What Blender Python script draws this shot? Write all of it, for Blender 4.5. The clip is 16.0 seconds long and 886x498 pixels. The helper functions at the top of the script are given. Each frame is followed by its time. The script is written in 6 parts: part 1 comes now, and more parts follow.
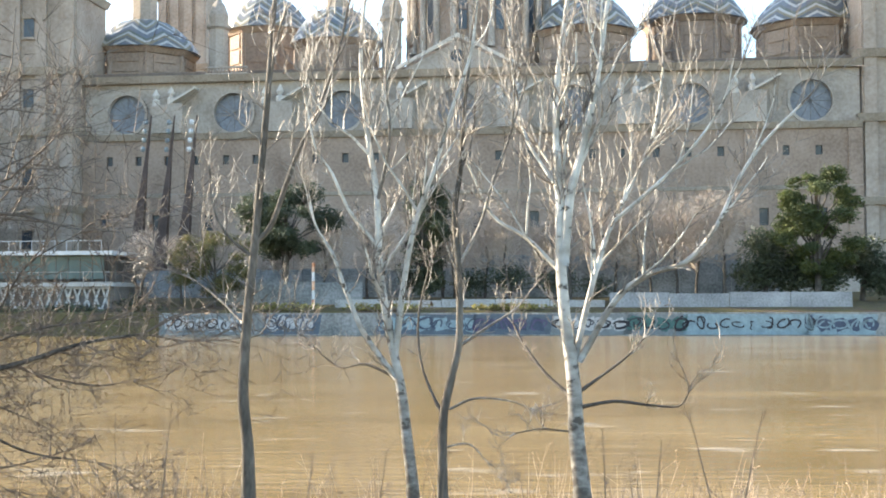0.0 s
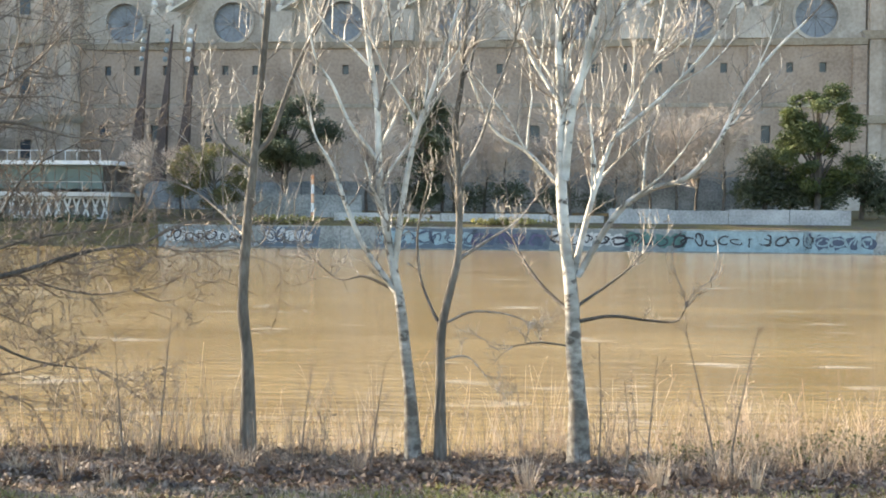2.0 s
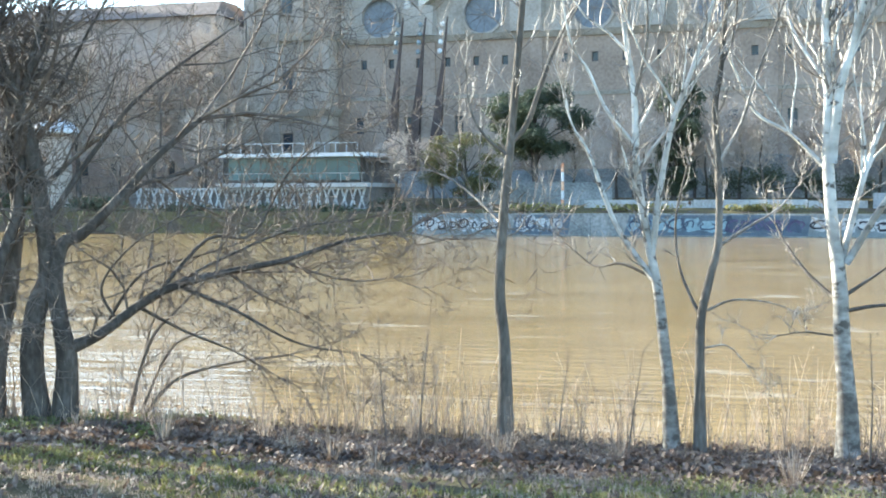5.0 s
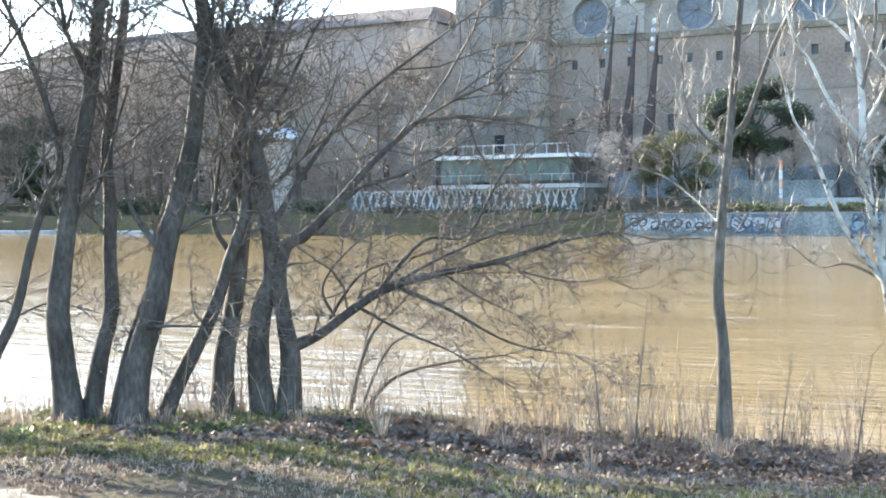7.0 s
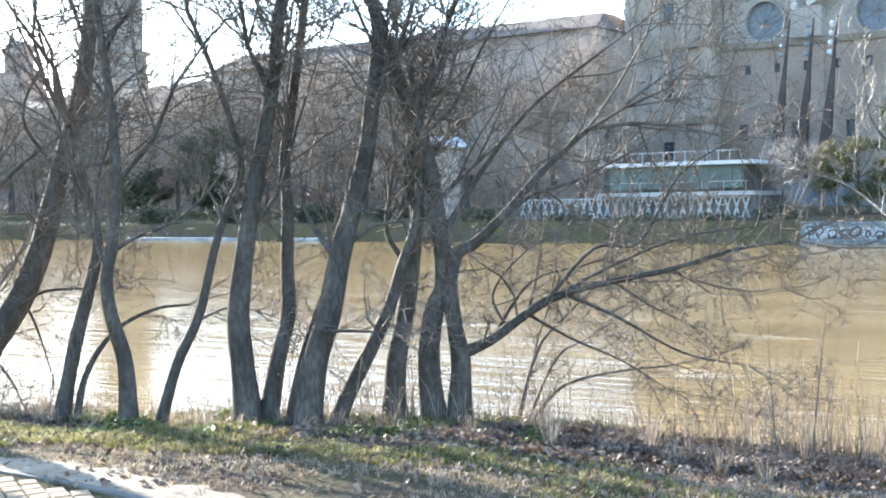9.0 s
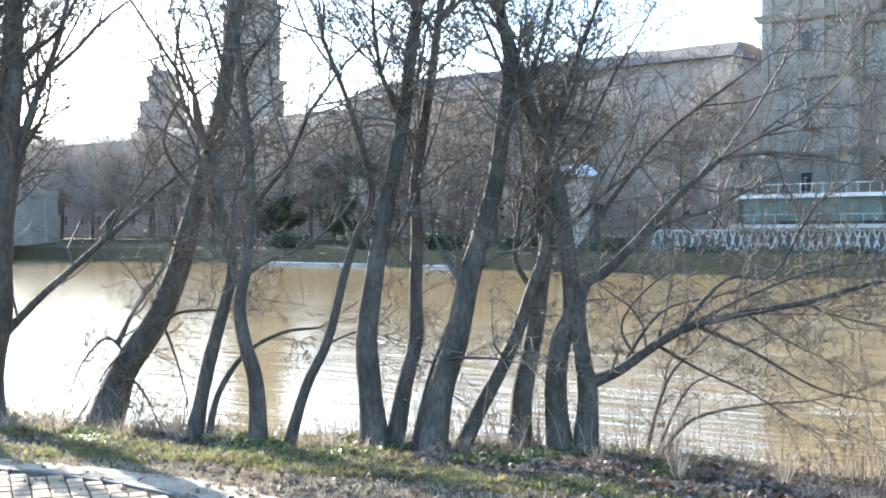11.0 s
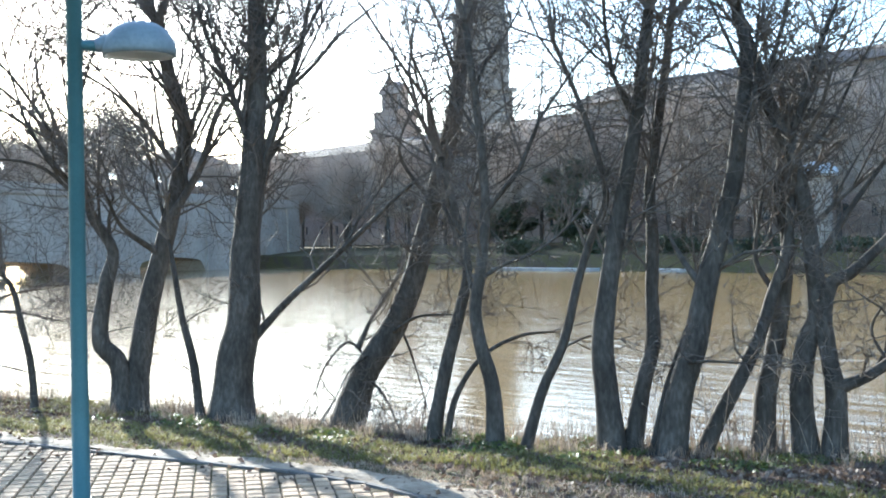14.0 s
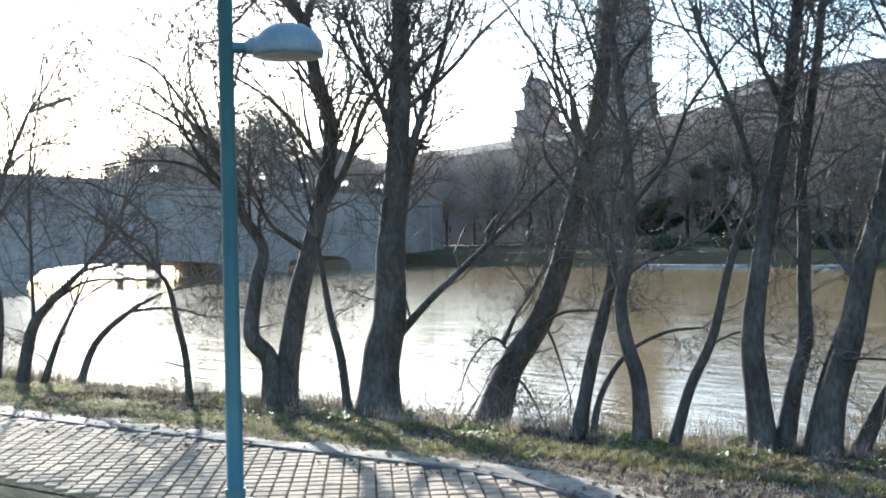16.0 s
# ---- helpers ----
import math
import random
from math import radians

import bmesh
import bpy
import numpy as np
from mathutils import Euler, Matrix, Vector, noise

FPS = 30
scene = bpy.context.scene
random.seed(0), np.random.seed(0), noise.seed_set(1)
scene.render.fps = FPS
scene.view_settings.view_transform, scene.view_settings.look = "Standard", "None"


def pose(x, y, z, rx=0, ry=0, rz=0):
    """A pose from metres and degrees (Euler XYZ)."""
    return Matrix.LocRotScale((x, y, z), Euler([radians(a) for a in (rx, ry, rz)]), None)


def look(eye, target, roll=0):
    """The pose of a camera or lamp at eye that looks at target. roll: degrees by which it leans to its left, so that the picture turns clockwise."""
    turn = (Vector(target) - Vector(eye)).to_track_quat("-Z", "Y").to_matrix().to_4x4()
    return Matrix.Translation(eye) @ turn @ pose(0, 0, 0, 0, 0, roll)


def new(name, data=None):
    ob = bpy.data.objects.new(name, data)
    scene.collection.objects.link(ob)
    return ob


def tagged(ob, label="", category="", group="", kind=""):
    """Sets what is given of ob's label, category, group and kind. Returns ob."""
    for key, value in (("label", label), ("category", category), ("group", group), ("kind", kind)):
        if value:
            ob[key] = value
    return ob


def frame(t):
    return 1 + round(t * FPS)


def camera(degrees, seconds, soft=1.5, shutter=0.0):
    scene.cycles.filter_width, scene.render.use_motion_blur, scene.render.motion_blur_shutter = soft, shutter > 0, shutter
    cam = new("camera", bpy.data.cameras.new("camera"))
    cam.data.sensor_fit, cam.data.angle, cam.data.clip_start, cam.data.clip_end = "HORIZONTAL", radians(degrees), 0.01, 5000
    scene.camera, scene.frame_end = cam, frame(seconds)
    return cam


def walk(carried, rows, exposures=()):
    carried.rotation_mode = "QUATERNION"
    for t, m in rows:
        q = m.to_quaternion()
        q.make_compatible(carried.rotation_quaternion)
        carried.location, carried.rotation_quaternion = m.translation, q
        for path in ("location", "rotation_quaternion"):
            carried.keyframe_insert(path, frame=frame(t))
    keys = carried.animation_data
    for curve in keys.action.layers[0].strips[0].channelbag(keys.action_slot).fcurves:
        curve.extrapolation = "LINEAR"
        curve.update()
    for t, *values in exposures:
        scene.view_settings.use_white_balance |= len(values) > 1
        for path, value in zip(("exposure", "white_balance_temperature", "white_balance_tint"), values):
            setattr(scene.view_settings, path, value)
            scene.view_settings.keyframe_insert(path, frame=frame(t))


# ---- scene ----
# ---- camera ----
cam = camera(39.37, 16.0, soft=1.9)
# seconds, x, y, z, yaw, pitch, roll
ROWS = [
    (0, 0.0, 0.0, 2.2, -0.0, 2.18, -0.19),
    (0.5, -0.002, -0.004, 2.199, 0.68, 1.3, 0.05),
    (1, 0.003, -0.008, 2.192, 0.42, 0.31, 0.2),
    (1.5, 0.006, -0.006, 2.19, -0.48, -0.97, 0.34),
    (2, -0.005, -0.004, 2.193, -0.04, -1.79, 0.49),
    (2.5, -0.012, 0.001, 2.197, 1.2, -2.05, 0.47),
    (3, -0.029, 0.012, 2.191, 3.17, -2.29, 0.18),
    (5.5, -0.085, 0.017, 2.185, 13.91, -2.33, -0.29),
    (6, -0.098, 0.019, 2.188, 16.52, -2.28, -0.52),
    (6.5, -0.106, 0.016, 2.183, 18.8, -2.33, -0.56),
    (7, -0.111, 0.024, 2.183, 21.18, -2.28, -0.73),
    (7.5, -0.114, 0.013, 2.191, 23.03, -2.25, -0.57),
    (8, -0.112, -0.023, 2.195, 25.01, -2.04, -0.72),
    (8.5, -0.116, -0.025, 2.19, 27.06, -1.98, -0.74),
    (9, -0.121, -0.033, 2.18, 28.91, -1.81, -0.74),
    (11.5, -0.124, -0.013, 2.16, 36.08, -0.11, -0.23),
    (12, -0.147, -0.035, 2.149, 37.55, -0.02, -0.78),
    (12.5, -0.157, -0.025, 2.145, 40.22, -0.41, -0.85),
    (13, -0.164, -0.009, 2.146, 42.35, -0.11, -1.08),
    (13.5, -0.167, -0.004, 2.148, 43.96, -0.38, -1.0),
    (14, -0.182, -0.0, 2.147, 45.54, -0.15, -0.87),
    (14.5, -0.187, 0.001, 2.149, 47.29, -0.26, -0.92),
    (15, -0.194, 0.001, 2.143, 49.34, -0.32, -0.85),
    (15.5, -0.187, 0.001, 2.134, 50.75, -0.1, -1.0),
    (16, -0.19, -0.012, 2.127, 52.15, -0.14, -1.23),
]
walk(cam, [(t, pose(x, y, z, 90 + p, -r, yaw)) for t, x, y, z, yaw, p, r in ROWS],
     exposures=[(0.0, 2.1, 6400, 10), (2.0, 2.1, 6600, 10), (3.0, 2.18, 6500, 10), (5.5, 2.38, 5450, 3), (7.0, 2.45, 5600, 8), (9.0, 2.46, 5500, 7), (11.5, 2.27, 5350, 7), (13.0, 2.05, 5300, 6), (16.0, 1.38, 5200, 5)])

# ---- light ----
SUN_AZ, SUN_EL = -68.0, 17.0   # degrees from +y towards +x, and above the horizon
world = bpy.data.worlds.new("sky")
scene.world = world
world.use_nodes = True
wn = world.node_tree
sky = wn.nodes.new("ShaderNodeTexSky")
sky.sky_type, sky.sun_disc = "NISHITA", False
sky.sun_elevation, sky.sun_rotation = radians(SUN_EL), radians(SUN_AZ)
sky.air_density, sky.dust_density, sky.ozone_density = 1.0, 0.8, 1.2
wn.nodes["Background"].inputs["Strength"].default_value = 0.15
wn.links.new(sky.outputs[0], wn.nodes["Background"].inputs["Color"])
lamp = bpy.data.lights.new("sun", "SUN")
lamp.energy, lamp.angle, lamp.color = 5.0, radians(0.6), (1.0, 0.87, 0.68)
sun = new("sun", lamp)
sd = Vector((math.sin(radians(SUN_AZ)) * math.cos(radians(SUN_EL)), math.cos(radians(SUN_AZ)) * math.cos(radians(SUN_EL)), math.sin(radians(SUN_EL))))
sun.matrix_world = look(sd * 50, (0, 0, 0))

# ---- frames of reference: u along the far bank, v across the river ----
FAR = pose(0, 0, 0, 0, 0, -7)
S7, C7 = math.sin(radians(7)), math.cos(radians(7))
WATER = -1.5


# ---- mesh helpers ----
class Geo:
    """Gathers vertices and faces."""

    def __init__(self):
        self.v, self.f = [], []

    def add(self, vs, fs):
        n = len(self.v)
        self.v += [tuple(p) for p in vs]
        self.f += [tuple(n + i for i in f) for f in fs]
        return self

    def box(self, x0, x1, y0, y1, z0, z1):
        return self.add([(x, y, z) for z in (z0, z1) for x, y in ((x0, y0), (x1, y0), (x1, y1), (x0, y1))],
                        [(3, 2, 1, 0), (4, 5, 6, 7), (0, 1, 5, 4), (1, 2, 6, 5), (2, 3, 7, 6), (3, 0, 4, 7)])

    def hull(self, low, high):
        """A solid between two rings of equal count."""
        n = len(low)
        fs = [(i, (i + 1) % n, n + (i + 1) % n, n + i) for i in range(n)]
        return self.add(list(low) + list(high), fs + [tuple(range(n - 1, -1, -1)), tuple(range(n, 2 * n))])

    def prism_y(self, poly, y0, y1):
        """A solid from a polygon in x, z that reaches from y0 to y1."""
        return self.hull([(x, y0, z) for x, z in poly], [(x, y1, z) for x, z in poly])

    def lathe(self, cx, cy, profile, n=24, turn=0.0):
        vs, fs = [], []
        for r, z in profile:
            for i in range(n):
                a = 2 * math.pi * (i + turn) / n
                vs.append((cx + r * math.cos(a), cy + r * math.sin(a), z))
        for k in range(len(profile) - 1):
            for i in range(n):
                j = (i + 1) % n
                fs.append((k * n + i, k * n + j, (k + 1) * n + j, (k + 1) * n + i))
        fs.append(tuple(range(n - 1, -1, -1)))
        fs.append(tuple((len(profile) - 1) * n + i for i in range(n)))
        return self.add(vs, fs)

    def tube(self, pts, radii, n=6, cap=True):
        pts = [Vector(p) for p in pts]
        m, base = len(pts), len(self.v)
        ref = Vector((0.31, 0.87, 0.38))
        for k, p in enumerate(pts):
            d = pts[min(k + 1, m - 1)] - pts[max(k - 1, 0)]
            a = d.cross(ref)
            if a.length < 1e-6:
                a = d.cross(Vector((1, 0, 0)))
            a.normalize()
            b = d.cross(a).normalized()
            for i in range(n):
                t = 2 * math.pi * i / n
                q = p + (a * math.cos(t) + b * math.sin(t)) * radii[k]
                self.v.append((q.x, q.y, q.z))
        for k in range(m - 1):
            for i in range(n):
                j = (i + 1) % n
                self.f.append((base + k * n + i, base + k * n + j, base + (k + 1) * n + j, base + (k + 1) * n + i))
        if cap:
            self.f.append(tuple(base + i for i in range(n)))
            self.f.append(tuple(base + (m - 1) * n + i for i in range(n - 1, -1, -1)))
        return self


ORIGIN = {}


def mesh_of(name, geo, material, shift=(0, 0, 0), smooth=False):
    me = bpy.data.meshes.new(name)
    sx, sy, sz = shift
    me.from_pydata([(x - sx, y - sy, z - sz) for x, y, z in geo.v], [], geo.f)
    me.materials.append(material)
    if smooth:
        me.polygons.foreach_set("use_smooth", [True] * len(me.polygons))
    me.update()
    return me


def thing(name, at, label, category, far=False, group="", kind=""):
    """An empty at the base of a thing; its parts are written in the same frame as at."""
    ob = new(name)
    ob.matrix_world = (FAR if far else Matrix()) @ pose(*at)
    ob.empty_display_size = 0.2
    ORIGIN[ob] = tuple(at)
    return tagged(ob, label, category, group, kind)


def part(name, geo, material, parent, label="", smooth=False, kind="", origin=None):
    base = ORIGIN[parent]
    o = origin or base
    ob = new(name, mesh_of(name, geo, material, o, smooth))
    ob.parent = parent
    ob.location = [o[i] - base[i] for i in range(3)]
    ORIGIN[ob] = tuple(o)
    return tagged(ob, label, kind=kind)


def single(name, geo, material, at, label, category, far=False, smooth=False, group="", kind=""):
    ob = new(name, mesh_of(name, geo, material, at, smooth))
    ob.matrix_world = (FAR if far else Matrix()) @ pose(*at)
    ORIGIN[ob] = tuple(at)
    return tagged(ob, label, category, group, kind)


# ---- materials ----
def mat(name, rough=0.8, metal=0.0):
    m = bpy.data.materials.new(name)
    m.use_nodes = True
    b = m.node_tree.nodes["Principled BSDF"]
    b.inputs["Roughness"].default_value, b.inputs["Metallic"].default_value = rough, metal
    return m, m.node_tree.nodes, m.node_tree.links, b


def surface(name, colors, scale=1.0, detail=6.0, rough=0.85, metal=0.0, bump=0.3, fine=30.0, stretch=(1, 1, 1), spread=0.0, distance=0.02):
    """Colour between two or three tones by coarse noise, speckled by fine noise, with relief."""
    m, n, l, b = mat(name, rough, metal)
    if rough >= 0.8:
        b.inputs["Specular IOR Level"].default_value = 0.25
    co = n.new("ShaderNodeTexCoord")
    mp = n.new("ShaderNodeMapping")
    mp.inputs["Scale"].default_value = stretch
    l.new(co.outputs["Object"], mp.inputs["Vector"])
    big, small = n.new("ShaderNodeTexNoise"), n.new("ShaderNodeTexNoise")
    big.inputs["Scale"].default_value, big.inputs["Detail"].default_value = scale, detail
    small.inputs["Scale"].default_value, small.inputs["Detail"].default_value = fine, 3.0
    for t in (big, small):
        l.new(mp.outputs[0], t.inputs["Vector"])
    mixf = n.new("ShaderNodeMath")
    mixf.operation = "MULTIPLY_ADD"
    mixf.inputs[1].default_value = 0.45
    l.new(small.outputs["Fac"], mixf.inputs[0])
    half = n.new("ShaderNodeMath")
    half.operation = "MULTIPLY"
    half.inputs[1].default_value = 0.6
    l.new(big.outputs["Fac"], half.inputs[0])
    l.new(half.outputs[0], mixf.inputs[2])
    ramp = n.new("ShaderNodeValToRGB")
    e = ramp.color_ramp.elements
    e[0].position, e[1].position = 0.38, 0.68
    e[0].color, e[1].color = (*colors[0], 1), (*colors[-1], 1)
    if len(colors) > 2:
        e.new(0.53).color = (*colors[1], 1)
    l.new(mixf.outputs[0], ramp.inputs[0])
    out = ramp.outputs[0]
    if spread:
        info = n.new("ShaderNodeObjectInfo")
        hsv = n.new("ShaderNodeHueSaturation")
        mr = n.new("ShaderNodeMapRange")
        mr.inputs["To Min"].default_value, mr.inputs["To Max"].default_value = 1 - spread, 1 + spread
        l.new(info.outputs["Random"], mr.inputs["Value"])
        l.new(mr.outputs[0], hsv.inputs["Value"])
        l.new(out, hsv.inputs["Color"])
        out = hsv.outputs[0]
    l.new(out, b.inputs["Base Color"])
    if bump:
        bp = n.new("ShaderNodeBump")
        bp.inputs["Strength"].default_value, bp.inputs["Distance"].default_value = bump, distance
        l.new(mixf.outputs[0], bp.inputs["Height"])
        l.new(bp.outputs[0], b.inputs["Normal"])
    return m


def let_light_through(m, share):
    """Thin leaves and blades: part of the light passes through them."""
    n, l = m.node_tree.nodes, m.node_tree.links
    b = n["Principled BSDF"]
    out = n["Material Output"]
    tr, mx = n.new("ShaderNodeBsdfTranslucent"), n.new("ShaderNodeMixShader")
    mx.inputs[0].default_value = share
    l.new(b.inputs["Base Color"].links[0].from_socket, tr.inputs["Color"])
    l.new(b.outputs[0], mx.inputs[1])
    l.new(tr.outputs[0], mx.inputs[2])
    l.new(mx.outputs[0], out.inputs["Surface"])
    return m


M_STONE = surface("pale_stone", [(0.27, 0.235, 0.195), (0.37, 0.325, 0.275), (0.45, 0.4, 0.345)], 0.25, 8, bump=0.4, fine=3.0, distance=0.1)
M_BRICK = surface("brown_brick", [(0.22, 0.162, 0.122), (0.31, 0.235, 0.18), (0.385, 0.3, 0.238)], 0.18, 8, bump=0.4, fine=2.5, distance=0.1)
M_TOWER = surface("tower_stone", [(0.26, 0.21, 0.165), (0.355, 0.295, 0.24), (0.43, 0.365, 0.3)], 0.2, 8, bump=0.4, fine=2.0, distance=0.1)
M_TRIM = surface("white_trim", [(0.48, 0.44, 0.38), (0.6, 0.56, 0.5)], 0.6, 6, bump=0.2, fine=6.0, distance=0.05)
M_ROOF = surface("terracotta_roof", [(0.115, 0.09, 0.072), (0.2, 0.158, 0.128)], 0.5, 6, bump=0.5, fine=5.0, stretch=(3, 1, 1), distance=0.1)
# brick tone raised so that the colour carries the haze over the town
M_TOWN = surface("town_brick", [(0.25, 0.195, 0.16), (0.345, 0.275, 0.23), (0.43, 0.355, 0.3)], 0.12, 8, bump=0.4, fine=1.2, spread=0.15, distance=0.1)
M_PINK = surface("pink_render", [(0.36, 0.2, 0.15), (0.45, 0.27, 0.2)], 0.3, 5, bump=0.2, fine=3.0)
M_DARKGLASS = surface("dark_window", [(0.03, 0.04, 0.05), (0.06, 0.075, 0.09)], 1.0, 3, rough=0.25, bump=0.05)
M_TEALGLASS = surface("teal_glazing", [(0.05, 0.085, 0.085), (0.1, 0.15, 0.145)], 0.6, 3, rough=0.3, bump=0.05)
M_ROSE = surface("leaded_glass", [(0.12, 0.135, 0.16), (0.2, 0.215, 0.24)], 1.5, 4, rough=0.35, bump=0.3, fine=4.0)
M_CONCRETE = surface("weathered_concrete", [(0.26, 0.25, 0.23), (0.4, 0.39, 0.37), (0.5, 0.49, 0.46)], 0.4, 7, bump=0.3, fine=5.0)
# pale stone, raised further to hold distance haze in its colour
M_BRIDGE = surface("bridge_stone", [(0.29, 0.245, 0.205), (0.38, 0.33, 0.28), (0.46, 0.4, 0.345)], 0.15, 8, bump=0.4, fine=1.5, distance=0.1)
M_PLASTER = surface("dirty_plaster", [(0.2, 0.2, 0.2), (0.31, 0.31, 0.308), (0.42, 0.415, 0.408)], 0.35, 7, bump=0.2, fine=5.0)
M_RIVERWALL = surface("stained_river_wall", [(0.12, 0.125, 0.12), (0.22, 0.225, 0.215), (0.33, 0.33, 0.32)], 0.5, 8, bump=0.3, fine=4.0)
M_WHITE = surface("white_paint", [(0.5, 0.51, 0.515), (0.66, 0.66, 0.655)], 0.8, 5, rough=0.5, bump=0.1, fine=8.0)
M_STEEL = surface("rusty_steel", [(0.05, 0.035, 0.03), (0.1, 0.07, 0.06)], 0.8, 5, rough=0.6, metal=0.4, bump=0.1)
M_TEAL = surface("teal_paint", [(0.045, 0.115, 0.125), (0.065, 0.15, 0.158)], 3.0, 5, rough=0.45, bump=0.08, fine=60.0)
M_SHADE = surface("grey_lamp_shell", [(0.16, 0.19, 0.2), (0.24, 0.27, 0.28)], 4.0, 4, rough=0.5, bump=0.05)
M_LENS = surface("milky_glass", [(0.75, 0.75, 0.72), (0.85, 0.85, 0.82)], 3.0, 2, rough=0.25, bump=0.0)
M_LENS.node_tree.nodes["Principled BSDF"].inputs["Transmission Weight"].default_value = 0.7
M_LENS.node_tree.nodes["Principled BSDF"].inputs["Roughness"].default_value = 0.6
M_GREYBARK = surface("pale_grey_bark", [(0.065, 0.055, 0.043), (0.125, 0.107, 0.086), (0.21, 0.185, 0.155)], 4.0, 8, bump=0.8, fine=26.0, stretch=(1, 1, 0.3), distance=0.02)
M_ORANGE = surface("orange_white_paint", [(0.5, 0.16, 0.05), (0.7, 0.5, 0.35)], 1.5, 2, rough=0.6, bump=0.1)
M_SOIL = surface("dusty_sand", [(0.2, 0.15, 0.1), (0.33, 0.26, 0.18), (0.46, 0.375, 0.27)], 2.2, 8, bump=0.8, fine=18.0, distance=0.04)
M_PAVER = surface("paver_concrete", [(0.33, 0.218, 0.128), (0.43, 0.298, 0.184), (0.52, 0.375, 0.242)], 4.0, 6, rough=0.85, bump=0.35, fine=80.0, spread=0.16, distance=0.006)
M_BARK = surface("grey_bark", [(0.042, 0.035, 0.028), (0.08, 0.068, 0.056), (0.145, 0.126, 0.105)], 4.0, 8, bump=0.7, fine=26.0, stretch=(1, 1, 0.4), distance=0.02)
M_TWIG = surface("brown_twig", [(0.085, 0.067, 0.053), (0.18, 0.146, 0.117)], 3.0, 4, rough=0.85, bump=0.0, fine=20.0)
M_PTWIG = surface("pale_twig", [(0.09, 0.074, 0.058), (0.19, 0.16, 0.13), (0.42, 0.37, 0.31)], 3.0, 4, rough=0.55, bump=0.0, fine=20.0)
# far twigs paled past the tone of wood: distance haze put into the colour
M_HAZETWIG = surface("haze_paled_twig", [(0.3, 0.245, 0.2), (0.41, 0.34, 0.28), (0.5, 0.425, 0.35)], 0.3, 4, rough=0.8, bump=0.0, fine=2.0, spread=0.2)
M_PINE = let_light_through(surface("pine_needles", [(0.03, 0.045, 0.016), (0.07, 0.09, 0.028), (0.15, 0.165, 0.05)], 0.5, 5, rough=0.7, bump=0.0, fine=3.0), 0.25)
M_EVER = let_light_through(surface("dark_foliage", [(0.035, 0.046, 0.026), (0.06, 0.075, 0.04), (0.1, 0.115, 0.058)], 0.4, 5, rough=0.6, bump=0.0, fine=3.0, spread=0.2), 0.2)
M_BUSH = let_light_through(surface("yellowing_foliage", [(0.055, 0.062, 0.024), (0.115, 0.112, 0.042), (0.21, 0.165, 0.065)], 0.5, 5, rough=0.7, bump=0.0, fine=3.0), 0.25)
M_STRAW = let_light_through(surface("dry_straw", [(0.22, 0.155, 0.105), (0.4, 0.3, 0.21), (0.58, 0.47, 0.35)], 2.0, 4, rough=0.7, bump=0.0, fine=12.0), 0.3)
M_GRASS = let_light_through(surface("green_grass", [(0.115, 0.112, 0.034), (0.24, 0.22, 0.072), (0.44, 0.37, 0.16)], 1.0, 4, rough=0.6, bump=0.0, fine=9.0), 0.42)
M_IVY = let_light_through(surface("ivy_leaves", [(0.06, 0.085, 0.022), (0.14, 0.17, 0.045), (0.26, 0.26, 0.09)], 1.5, 4, rough=0.5, bump=0.0, fine=12.0), 0.4)
M_LITTER = let_light_through(surface("dead_leaves", [(0.06, 0.042, 0.031), (0.155, 0.1, 0.068), (0.4, 0.31, 0.23)], 3.0, 3, rough=0.72, bump=0.0, fine=14.0), 0.25)


